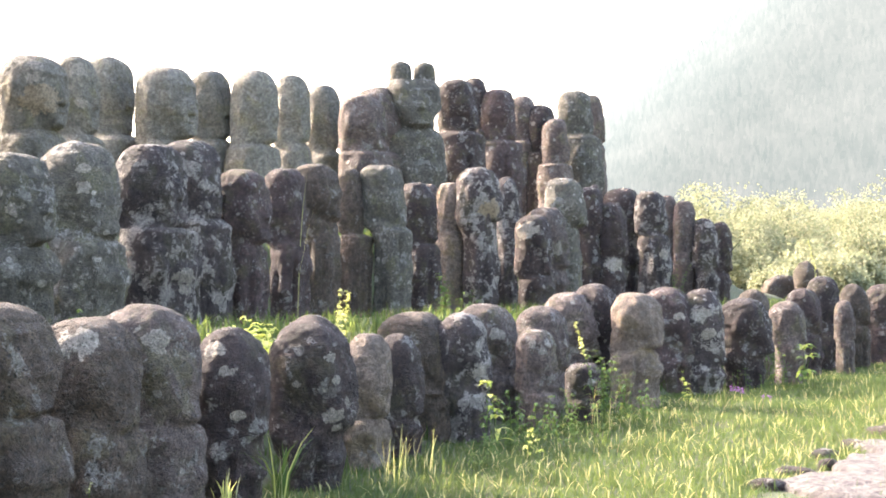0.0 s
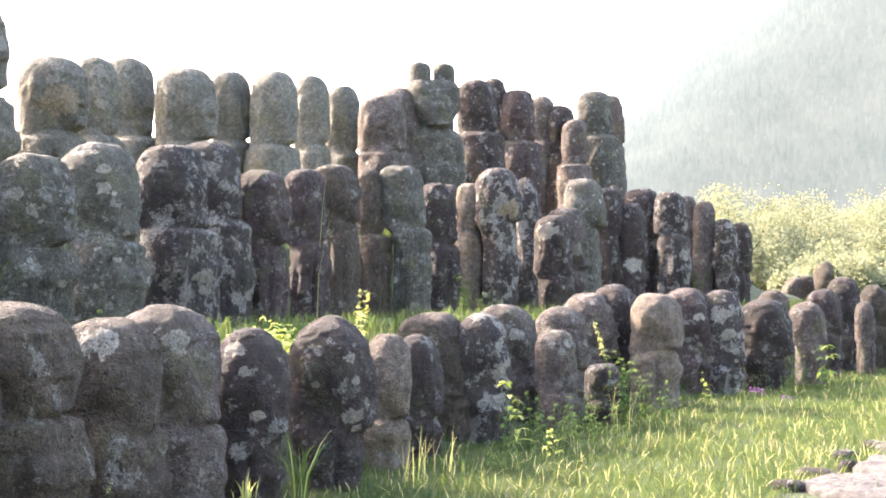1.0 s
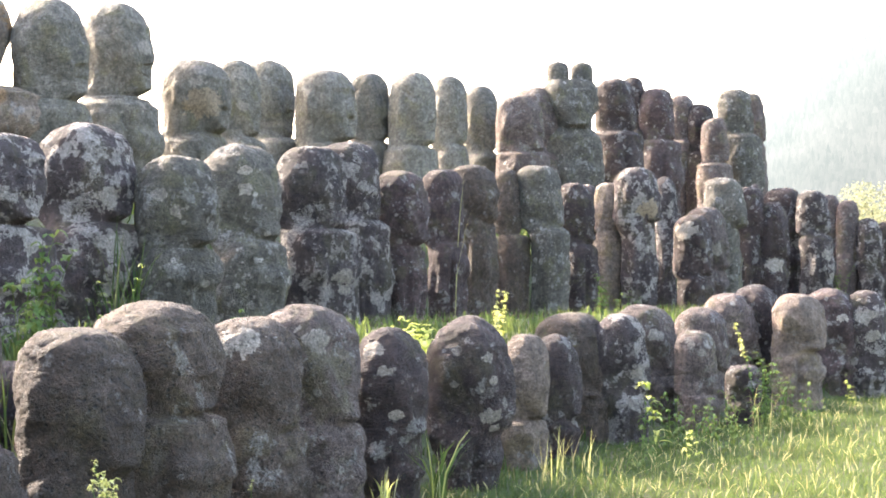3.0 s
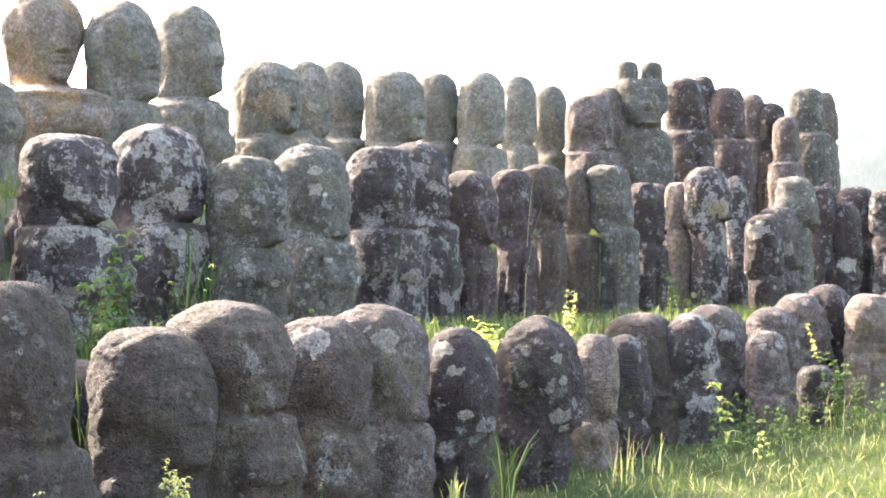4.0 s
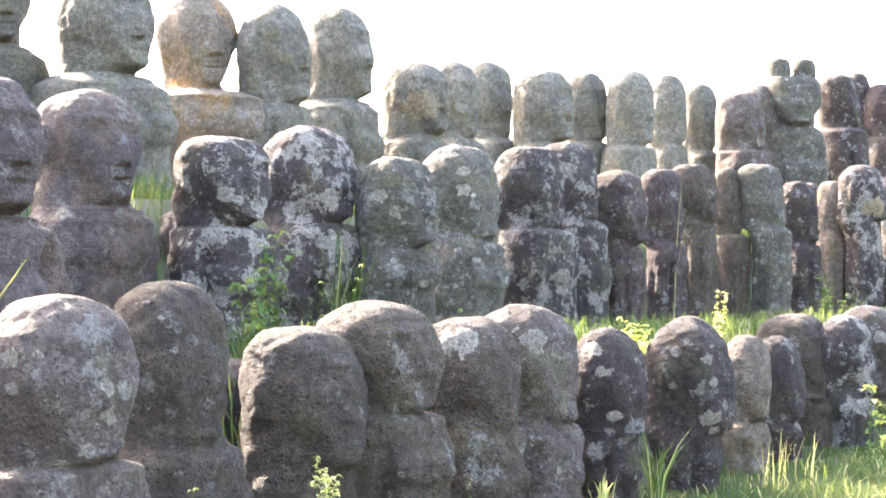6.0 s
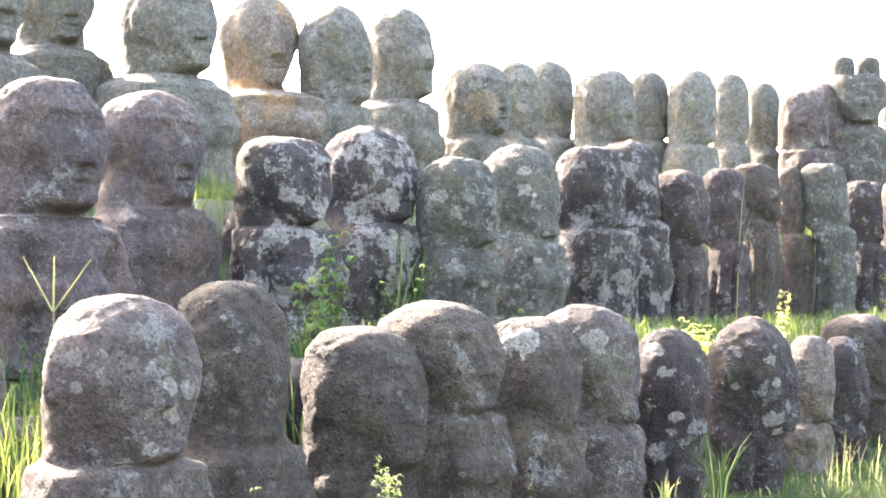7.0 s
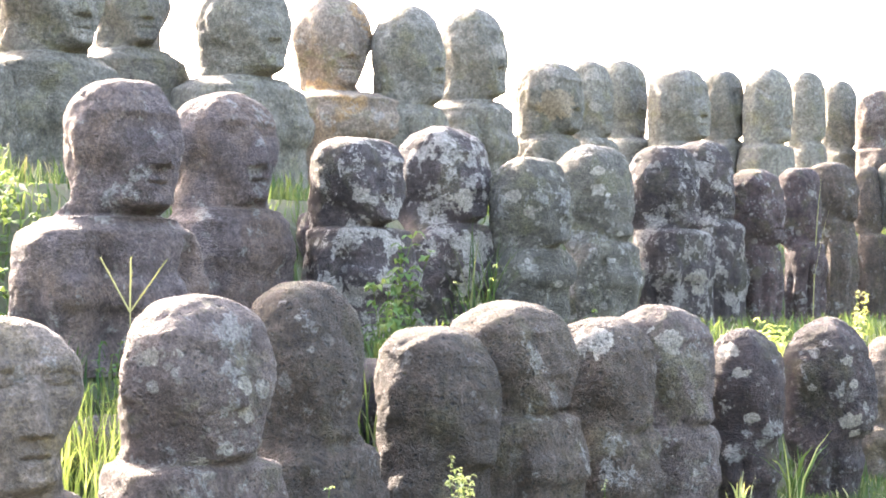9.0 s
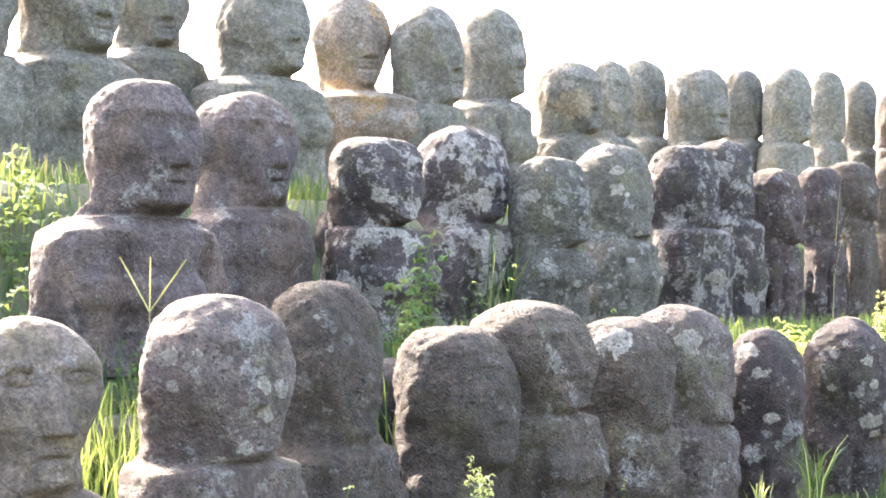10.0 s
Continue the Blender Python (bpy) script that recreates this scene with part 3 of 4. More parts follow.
statue(0.76, 13.42, 0.823, 0.293, 0.486, 0.292, "dark", "dark pitted basalt statue flecked with pale lichen", shoulder=0.06, chin=0.1, egg=0.02, jaw=0.2, box=3.3, head=-0.018, neck=0.84, marks=((-0.029, -0.144, 0.694, 0.074),))
statue(0.93, 14.33, 0.925, 0.356, 0.534, 0.322, "grey", "weathered grey basalt statue with pale lichen spots", shoulder=0.09, chin=0.15, egg=0.02, jaw=0.2, box=3.0, head=-0.032, neck=0.8, marks=((0.116, -0.117, 0.565, 0.05),))
statue(1.09, 14.69, 1.206, 0.350, 0.440, 0.290, "olive", "olive-grey basalt statue with round white lichen spots", shoulder=0.07, egg=0.02, jaw=0.2, box=2.7, head=0.0, neck=0.74, chin=0.12)
statue(1.37, 15.30, 1.160, 0.240, 0.450, 0.250, "dark", "dark pitted basalt statue flecked with pale lichen", shoulder=0.09, egg=0.02, jaw=0.2, box=3.3, head=0.0, neck=0.84, chin=0.1)
statue(1.54, 16.48, 0.921, 0.149, 0.655, 0.159, "grey", "rough grey stone statue speckled with white lichen", shoulder=0.09, chin=0.15, egg=0.02, jaw=0.2, box=3.0, head=-0.013, neck=0.8)
statue(1.56, 15.33, 1.024, 0.269, 0.518, 0.300, "dark", "almost black basalt statue with white lichen patches", shoulder=0.08, chin=0.12, egg=0.02, jaw=0.2, box=2.7, head=0.027, neck=0.74, marks=((0.07, -0.093, 0.429, 0.072),))
statue(1.81, 16.42, 1.177, 0.391, 0.578, 0.378, "dark", "dark pitted basalt statue flecked with pale lichen", shoulder=0.06, chin=0.1, egg=0.02, jaw=0.2, box=3.3, head=-0.016, neck=0.84, marks=((0.19, -0.105, 0.627, 0.068),))
statue(2.08, 16.11, 1.169, 0.310, 0.412, 0.340, "crust", "black basalt statue covered with pale grey lichen crusts", shoulder=0.1, chin=0.15, egg=0.02, jaw=0.2, box=3.0, head=-0.042, neck=0.8, marks=((0.152, -0.085, 0.547, 0.059), (0.203, -0.07, 0.327, 0.05)))
statue(2.40, 17.39, 1.181, 0.229, 0.534, 0.225, "grey", "weathered grey basalt statue with pale lichen spots", shoulder=0.1, chin=0.12, egg=0.02, jaw=0.2, box=2.7, head=-0.012, neck=0.74)
statue(2.54, 17.27, 1.132, 0.237, 0.536, 0.252, "grey", "rough grey stone statue speckled with white lichen", shoulder=0.08, chin=0.1, egg=0.02, jaw=0.2, box=3.3, head=0.004, neck=0.84)
statue(2.76, 17.17, 0.943, 0.261, 0.527, 0.251, "crust", "basalt statue heavily crusted with whitish lichen", shoulder=0.09, chin=0.15, egg=0.02, jaw=0.2, box=3.0, head=-0.016, neck=0.8)
statue(3.07, 18.17, 0.945, 0.233, 0.552, 0.237, "dark", "almost black basalt statue with white lichen patches", egg=0.02, jaw=0.2, box=2.7, head=0.015, neck=0.74)
statue(-4.24, 6.14, 1.046, 0.364, 0.386, 0.504, "green", "green-grey stone statue with a mossy long face", head=0.060, turn=-38, shoulder=0.12, neck=0.7, box=2.3, egg=0.26, face=0.7, chin=0.10)
statue(-4.04, 6.62, 1.175, 0.462, 0.467, 0.611, "green", "tall green-grey weathered stone statue", head=0.006, turn=-20, neck=0.8, shoulder=0.12, box=2.3, egg=0.26, face=0.7, chin=0.10)
statue(-4.14, 7.61, 1.281, 0.385, 0.408, 0.512, "green", "green-grey stone statue with a mossy long face", head=-0.021, turn=-38, shoulder=0.12, neck=0.7, box=2.3, egg=0.26, face=0.7, chin=0.10)
statue(-3.62, 7.79, 1.230, 0.459, 0.503, 0.690, "green", "tall green-grey weathered stone statue", hood=0.3, head=0.035, turn=-22, neck=0.75, shoulder=0.13, box=2.3, egg=0.26, face=0.7, chin=0.10)
statue(-3.49, 8.95, 1.359, 0.453, 0.578, 0.694, "tan", "tan grey stone statue with ochre streaks", hood=0.15, head=-0.140, turn=-42, neck=0.62, shoulder=0.1, box=2.0, egg=0.34, face=0.7, chin=0.10)
statue(-3.15, 9.12, 1.287, 0.409, 0.585, 0.484, "green", "green-grey weathered statue speckled with white lichen", head=0.002, turn=-16, neck=0.85, box=2.3, egg=0.26, face=0.7, chin=0.10)
statue(-3.11, 10.29, 1.458, 0.424, 0.600, 0.565, "green", "green-grey weathered statue speckled with white lichen", head=0.008, turn=-15, neck=0.7, box=2.3, egg=0.26, face=0.7, chin=0.10, marks=((0.221, -0.002, 1.149, 0.056), (0.165, -0.072, 0.747, 0.059)))
statue(-2.75, 10.96, 1.171, 0.437, 0.495, 0.472, "green", "green-grey stone statue with a mossy long face", shoulder=0.11, head=-0.001, neck=0.78, turn=-18, box=2.8, egg=0.12, face=0.7, chin=0.10, marks=((0.131, -0.124, 0.859, -0.105), (0.111, -0.142, 1.07, 0.043), (0.106, -0.148, 0.993, 0.051)))
statue(-2.70, 12.15, 1.327, 0.329, 0.570, 0.375, "green", "green-grey stone statue with white lichen blots", turn=-20, shoulder=0.09, head=-0.040, neck=0.78, box=2.8, egg=0.12, face=0.7, chin=0.10, marks=((0.067, -0.122, 1.22, 0.056), (0.078, -0.114, 0.974, 0.039)))
statue(-2.57, 12.98, 1.447, 0.393, 0.623, 0.479, "green", "tall green-grey weathered stone statue", shoulder=0.07, head=-0.109, neck=0.78, turn=-24, box=2.8, egg=0.12, face=0.7, chin=0.10)
statue(-2.18, 12.81, 1.340, 0.454, 0.573, 0.490, "green", "green-grey stone statue with a mossy long face", shoulder=0.11, head=0.014, neck=0.78, turn=-26, box=2.8, egg=0.12, face=0.7, chin=0.10)
statue(-1.98, 14.09, 1.479, 0.337, 0.591, 0.384, "green", "tall green-grey weathered stone statue", shoulder=0.09, head=-0.027, neck=0.78, turn=-26, box=2.8, egg=0.12, face=0.7, chin=0.10)
statue(-1.63, 14.02, 1.467, 0.387, 0.631, 0.472, "green", "green-grey weathered statue speckled with white lichen", face=0.6, egg=0.12, shoulder=0.07, head=0.014, neck=0.78, turn=-26, box=2.8, chin=0.10)
statue(-1.38, 15.09, 1.566, 0.324, 0.627, 0.350, "green", "green-grey stone statue with a mossy long face", face=0.6, egg=0.12, shoulder=0.11, head=-0.021, neck=0.78, turn=-26, box=2.8, chin=0.10)
statue(-1.13, 15.87, 1.566, 0.319, 0.631, 0.364, "green", "tall green-grey weathered stone statue", face=0.6, egg=0.12, shoulder=0.09, head=-0.037, neck=0.78, turn=-26, box=2.8, chin=0.10)
statue(-0.73, 15.51, 1.421, 0.433, 0.526, 0.510, "grey", "weathered grey basalt statue with pale lichen spots", shoulder=0.05, head=-0.041, neck=0.9, box=2.9, chin=0.10)
statue(-0.59, 16.51, 1.614, 0.522, 0.651, 0.574, "grey", "weathered grey basalt statue with pale lichen spots", shoulder=0.05, head=-0.058, neck=0.9, box=2.9, chin=0.10)
statue(-0.31, 16.57, 1.708, 0.558, 0.499, 0.608, "olive", "olive-grey stone statue with two topknots on a flat cap", head=0.0, neck=0.8, bumps=2, turn=-70, box=4.0, chin=0.10)
statue(0.19, 17.57, 1.838, 0.402, 0.566, 0.550, "dark", "almost black basalt statue with white lichen patches", shoulder=0.05, head=-0.043, neck=0.9, box=2.9, chin=0.10)
statue(0.39, 18.62, 1.980, 0.288, 0.580, 0.388, "dark", "dark pitted basalt statue flecked with pale lichen", shoulder=0.05, head=-0.029, neck=0.9, box=2.9, chin=0.10)
statue(0.64, 18.55, 1.843, 0.386, 0.578, 0.552, "red", "reddish-brown volcanic stone statue with few lichen spots", shoulder=0.05, head=-0.021, neck=0.9, box=2.9, chin=0.10)
statue(0.95, 19.44, 1.896, 0.300, 0.525, 0.406, "grey", "rough grey stone statue speckled with white lichen", shoulder=0.05, head=0.000, neck=0.9, box=2.9, chin=0.10)
statue(1.18, 19.35, 1.768, 0.307, 0.549, 0.424, "dark", "almost black basalt statue with white lichen patches", shoulder=0.05, head=-0.011, neck=0.9, box=2.9, chin=0.10)
statue(1.31, 19.13, 1.569, 0.303, 0.516, 0.430, "grey", "weathered grey basalt statue with pale lichen spots", shoulder=0.05, head=0.007, neck=0.9, box=2.9, chin=0.10)
statue(1.67, 19.75, 2.048, 0.401, 0.533, 0.513, "olive", "olive-grey basalt statue with round white lichen spots", shoulder=0.05, head=-0.086, neck=0.9, box=2.9, chin=0.10)
statue(1.90, 20.86, 2.381, 0.291, 0.614, 0.364, "grey", "rough grey stone statue speckled with white lichen", shoulder=0.05, head=0.003, neck=0.9, box=2.9, chin=0.10)


# ---- old paving at the lawn's edge ----
def paving_edge(y):
    """x of the border between lawn and paving."""
    return 1.08 + (y - 5.8) * 0.53


def paving_stone(x, y, r, rx, turn, seed):
    """An irregular worn slab with a rounded rim and a dished top."""
    rng = random.Random(seed)
    k, rings = 40, ((1.0, -0.06), (1.0, 0.012), (0.97, 0.026), (0.9, 0.032), (0.8, 0.032), (0.68, 0.031), (0.54, 0.03), (0.4, 0.03), (0.2, 0.03))
    rad = [1 + 0.10 * math.sin(2 * a + seed) + 0.07 * math.sin(3 * a + 2 * seed) + rng.uniform(-0.03, 0.03) for a in [2 * math.pi * i / k for i in range(k)]]
    verts = []
    for q, z in rings:
        for i in range(k):
            a = 2 * math.pi * i / k
            c, s = math.cos(a), math.sin(a)
            f = (abs(c) ** 3 + abs(s) ** 3) ** (-1 / 3) * rad[i] * q
            px, py = r * rx * f * c, r * f * s
            verts.append((px, py, z + 0.016 * noise.noise(Vector((px * 6 + seed, py * 6, 0))) + 0.008 * noise.noise(Vector((px * 17, py * 17 + seed, 0)))))
    verts.append((0, 0, 0.03))
    faces = [(j * k + i, j * k + (i + 1) % k, (j + 1) * k + (i + 1) % k, (j + 1) * k + i) for j in range(len(rings) - 1) for i in range(k)]
    faces += [((len(rings) - 1) * k + i, (len(rings) - 1) * k + (i + 1) % k, len(verts) - 1) for i in range(k)]
    ob = new("paving_stone", mesh_of("paving_stone", verts, faces, PAVING))
    ob.matrix_basis = pose(x, y, float(ground_z(x, y)), 0, 0, turn)
    tagged(ob, "worn pinkish-grey paving slab sunk in the lawn", "paving stone", "paving slabs beside the lawn")


for i in range(9):
    for j in range(4):
        sy = 4.9 + 0.74 * i + 0.10 * ((j * 5 + i * 3) % 4)
        paving_stone(paving_edge(sy) + 0.36 + 0.66 * j + 0.06 * ((i * 7 + j) % 3), sy, 0.33 + 0.03 * ((i + j) % 3), 0.98, 62 + 9 * ((i * 3 + j) % 4), 1.7 * i + 5.1 * j)


# ---- loose rocks ----
def rock(x, y, w, d, h, kind, seed, label, name="rock", turn=0.0, sink=0.03, square=2.4):
    verts, faces = [], []
    segs, rings = 28, 18
    for j in range(rings):
        q = j / (rings - 1)
        a = 1.0 if q < 0.5 else max(0.0, 1 - ((q - 0.5) / 0.5) ** 3.0) ** 0.5
        for i in range(segs):
            p = 2 * math.pi * i / segs
            c, s = math.cos(p), math.sin(p)
            f = (abs(c) ** square + abs(s) ** square) ** (-1 / square) * a
            v = Vector((w / 2 * f * c, d / 2 * f * s, h * q))
            nz = noise.noise(v * (1.6 / max(w, 0.1)) + Vector((seed, 0, -seed))) * 0.16 + noise.noise(v * (5 / max(w, 0.1)) + Vector((0, seed, 0))) * 0.06
            verts.append(tuple(v + Vector((c, s, 0.5 if q > 0.6 else 0.0)) * nz * min(w, h)))
    verts.append(tuple(sum((Vector(v) for v in verts[-segs:]), Vector()) / segs))
    faces = [(j * segs + i, j * segs + (i + 1) % segs, (j + 1) * segs + (i + 1) % segs, (j + 1) * segs + i) for j in range(rings - 1) for i in range(segs)]
    faces += [((rings - 1) * segs + i, (rings - 1) * segs + (i + 1) % segs, len(verts) - 1) for i in range(segs)]
    ob = new(name, mesh_of(name, verts, faces, STONE[kind]))
    ob.matrix_basis = pose(x, y, float(ground_z(x, y)) - sink, 0, 0, turn)
    tagged(ob, label, "rock")


rock(-1.72, 4.75, 0.42, 0.30, 0.26, "dark", 1.0, "dark basalt rock lying in the grass behind the front row")
rock(-2.02, 4.35, 0.46, 0.30, 0.20, "grey", 2.0, "flat grey rock bedded in the terrace edge")
rock(-2.15, 3.95, 0.36, 0.26, 0.18, "grey", 3.0, "flat grey rock bedded in the terrace edge")
rock(-1.25, 5.55, 0.36, 0.28, 0.22, "brown", 4.0, "brown rock half hidden in terrace grass")
rock(-2.55, 6.45, 0.34, 0.30, 0.34, "red", 5.0, "reddish rock between two middle-terrace statues")
for i, (rx, ry, rw) in enumerate(((1.36, 6.35, 0.16), (1.62, 6.95, 0.14), (1.86, 7.45, 0.17), (2.16, 8.0, 0.2), (1.18, 5.95, 0.14), (1.55, 6.6, 0.10), (2.3, 8.35, 0.16))):
    rock(rx, ry, rw, rw * 0.7, 0.075, "dark", 11.0 + i, "small dark stone bedded at the edge of the paving", turn=40 * i)
rock(4.90, 24.0, 0.50, 0.40, 0.60, "brown", 6.0, "slanting upright basalt stone far behind the rows", "standing_stone", 20, 0.05, 5.0)
rock(5.24, 23.6, 0.30, 0.28, 0.78, "brown", 7.0, "narrow upright basalt pillar far behind the rows", "standing_stone", 35, 0.05, 5.0)


# ---- lawn, tufts and weeds ----
def blade_mesh(verts, faces, x, y, z, a, hgt, w, b):
    """One tapered bent blade added to verts and faces."""
    dx, dy = math.cos(a), math.sin(a)
    sx, sy = -dy * w / 2, dx * w / 2
    o = len(verts)
    for q, k in ((0.0, 0.8), (0.4, 1.0), (0.75, 0.7)):
        ox, oy = dx * b * q * q, dy * b * q * q
        zz = z + hgt * (q - 0.25 * q * q * min(1.5, b / hgt))
        verts += [(x + ox - sx * k, y + oy - sy * k, zz), (x + ox + sx * k, y + oy + sy * k, zz)]
    verts.append((x + dx * b, y + dy * b, z + hgt * (1 - 0.3 * min(1.5, b / hgt))))
    faces += [(o, o + 1, o + 3, o + 2), (o + 2, o + 3, o + 5, o + 4), (o + 4, o + 5, o + 6)]


def blades(name, spots, material, label, seed, width=0.006, bend=0.7):
    """Many thin bent blades in one mesh. spots: (x, y, height)."""
    rng = np.random.RandomState(seed)
    verts, faces = [], []
    for x, y, hgt in spots:
        blade_mesh(verts, faces, x, y, float(ground_z(x, y)) - 0.004, rng.uniform(0, 6.283), hgt, width * rng.uniform(0.6, 1.3), rng.uniform(0.1, bend) * hgt)
    return tagged(new(name, mesh_of(name, verts, faces, material)), label, "grass", kind="stuff")


def patch(x, y):
    """Uneven growth of the lawn."""
    return 0.5 + 0.5 * noise.noise(Vector((x * 2.6, y * 2.6, 7))) + 0.35 * noise.noise(Vector((x * 9, y * 9, 1)))


def lawn_spots(n, seed, y0, y1, d0, d1, low, high, lawn=True):
    rng = np.random.RandomState(seed)
    got = []
    while len(got) < n:
        y = y0 + (y1 - y0) * rng.rand() ** 1.35
        d = rng.uniform(d0, d1)
        x = np.interp(y, FRONT_Y, FRONT_X) + d
        p = patch(x, y)
        if rng.rand() > 0.35 + 0.8 * p:
            continue
        hgt = low + (high - low) * rng.rand() ** 1.5 * (0.5 + 0.7 * p)
        if lawn:
            hgt *= 0.75 + 0.25 * ramp01(d, 0.1, 0.5)
            e = x - paving_edge(y)
            if e > 0.05 and rng.rand() > 0.10 * math.exp(-e * 3):
                continue
        got.append((x, y, hgt))
    return got


blades("lawn", lawn_spots(140000, 3, 4.9, 21.0, -0.20, 2.6, 0.025, 0.078), GRASS, "sunlit green lawn with dry yellowish blades", 4, 0.0031, 1.3)
blades("dry_lawn_blades", lawn_spots(3500, 13, 4.9, 18.0, -0.05, 2.4, 0.05, 0.10), STRAW, "dry straw-coloured blades scattered through the lawn", 14, 0.004, 1.2)
blades("terrace_grass", lawn_spots(17000, 5, 2.6, 17.0, -1.25, -0.22, 0.05, 0.16, False), GRASS, "rough grass between the stone rows", 6, 0.007)


def upper_spots(n, seed):
    rng = np.random.RandomState(seed)
    got = []
    while len(got) < n:
        y = rng.uniform(4.0, 15.0)
        m, b = np.interp(y, MID_Y, MID_X), np.interp(y, TOP_Y, TOP_X)
        x = b - 0.3 + (m - b + 0.1) * rng.rand()
        got.append((x, y, 0.06 + 0.20 * rng.rand() ** 2 * patch(x, y)))
    return got


blades("upper_terrace_grass", upper_spots(15000, 8), GRASS, "long rough grass below the top row", 9, 0.008)


def tube(verts, faces, pts, r0, r1):
    for k, p in enumerate(pts):
        r = r0 + (r1 - r0) * k / (len(pts) - 1)
        o = len(verts)
        verts += [(p[0] + r * math.cos(2.094 * i), p[1] + r * math.sin(2.094 * i), p[2]) for i in range(3)]
        if k:
            faces += [(o - 3 + i, o - 3 + (i + 1) % 3, o + (i + 1) % 3, o + i) for i in range(3)]


def leaf_mesh(verts, faces, base, a, length, width, rise):
    """A pointed leaf with a folded midrib."""
    dx, dy = math.cos(a), math.sin(a)
    sx, sy = -dy * width / 2, dx * width / 2
    o = len(verts)
    for q, k, dz in ((0.0, 0.1, 0.0), (0.35, 1.0, rise), (0.7, 0.7, rise * 0.7)):
        x, y, z = base[0] + dx * length * q, base[1] + dy * length * q, base[2] + dz * length
        verts += [(x - sx * k, y - sy * k, z + 0.12 * width * k), (x, y, z), (x + sx * k, y + sy * k, z + 0.12 * width * k)]
    verts.append((base[0] + dx * length, base[1] + dy * length, base[2] - 0.1 * length + rise * 0.2 * length))
    for j in (0, 3):
        faces += [(o + j, o + j + 1, o + j + 4, o + j + 3), (o + j + 1, o + j + 2, o + j + 5, o + j + 4)]
    faces += [(o + 6, o + 7, o + 9), (o + 7, o + 8, o + 9)]


def weed(x, y, h, seed, stems=3, leaf=0.05, slim=0.3, bloom=0.0, spread=0.06, leafmat=None, label="green leafy weed growing among the statues", lift=0.0, gap=0.034):
    """Branching weed: stems, leaves up the stems and, where bloom > 0, a yellow plume on that share of each stem."""
    rng = random.Random(seed)
    base = new("weed")
    base.matrix_basis = pose(x, y, float(ground_z(x, y)) - 0.01 + lift)
    sv, sf, lv, lf, bv, bf = [], [], [], [], [], []
    for k in range(stems):
        a, lean, hh = rng.uniform(0, 6.283), rng.uniform(0.02, 0.32), h * (1 if k == 0 else rng.uniform(0.55, 0.95))
        ox, oy = (rng.uniform(-spread, spread), rng.uniform(-spread, spread)) if k else (0, 0)
        pts = [(ox + math.cos(a) * lean * hh * q * q, oy + math.sin(a) * lean * hh * q * q, hh * q) for q in [i / 6 for i in range(7)]]
        tube(sv, sf, pts, 0.0028, 0.001)
        n = int(hh / gap)
        for i in range(1, n + 1):
            q = i / n
            j = min(5, int(q * 6))
            f = q * 6 - j
            p = [pts[j][c] + (pts[j + 1][c] - pts[j][c]) * f + (rng.uniform(-gap, gap) * 0.4 if c == 2 else 0) for c in range(3)]
            if bloom and q > 1 - bloom:
                for _ in range(12):
                    leaf_mesh(bv, bf, (p[0], p[1], p[2] + rng.uniform(-0.5, 0.5) * gap), rng.uniform(0, 6.283), leaf * rng.uniform(0.25, 0.6) * (1.25 - q + 0.3), leaf * 0.16, rng.uniform(0.0, 0.7))
            elif q > 0.12:
                for _ in range(2):
                    leaf_mesh(lv, lf, p, rng.uniform(0, 6.283), leaf * rng.uniform(0.6, 1.15) * (1.15 - 0.6 * q), leaf * slim * rng.uniform(0.8, 1.2), rng.uniform(0.0, 0.55))
    tagged(part("stem", sv, sf, LEAF, base), kind="stuff")
    tagged(part("foliage", lv, lf, leafmat or LEAF, base, "pointed leaves"), kind="stuff")
    if bv:
        tagged(part("bloom", bv, bf, BLOOM_LIT_BLADE, base, "yellow flower plume", False), kind="stuff")
    tagged(base, label, "weed", "weeds among the statues")


def tuft(x, y, h, n, seed, mat, label, width=0.007, spread=0.05, bend=0.8, lift=0.0):
    """A clump of long arching grass leaves."""
    rng = random.Random(seed)
    v, f = [], []
    for _ in range(n):
        hh = h * rng.uniform(0.5, 1.05)
        blade_mesh(v, f, rng.uniform(-spread, spread), rng.uniform(-spread, spread), 0.0, rng.uniform(0, 6.283), hh, width * rng.uniform(0.7, 1.3), hh * rng.uniform(0.05, bend))
    ob = new("grass_tuft", mesh_of("grass_tuft", v, f, mat))
    ob.matrix_basis = pose(x, y, float(ground_z(x, y)) - 0.006 + lift)
    tagged(ob, label, "grass tuft", "grass tufts among the statues", "stuff")


def finger_grass(x, y, h, span, seed):
    """A bare stalk that ends in three seed spikes."""
    base = new("finger_grass")
    base.matrix_basis = pose(x, y, float(ground_z(x, y)) - 0.01, 0, 0, -15)
    v, f = [], []
    tube(v, f, [(0, 0, 0), (0.004, 0, h * 0.5), (0, 0, h)], 0.0022, 0.0016)
    part("stalk", v, f, STRAW, base)
    for dx, dz in ((-0.78, 0.95), (-0.05, 0.95), (0.78, 0.90)):
        v, f = [], []
        tube(v, f, [(span * dx * q, 0.01 * q, h + span * dz * q) for q in (0, 0.4, 0.8, 1)], 0.0032, 0.0022)
        rng = random.Random(seed)
        for i in range(16):
            q = 0.25 + 0.75 * i / 15
            leaf_mesh(v, f, (span * dx * q, 0.01 * q, h + span * dz * q), rng.uniform(0, 6.283), 0.007, 0.003, 0.4)
        part("seed_spike", v, f, STRAW, base, "pale yellow seed spike")
    tagged(base, "pale grass stalk with three seed spikes", "grass")


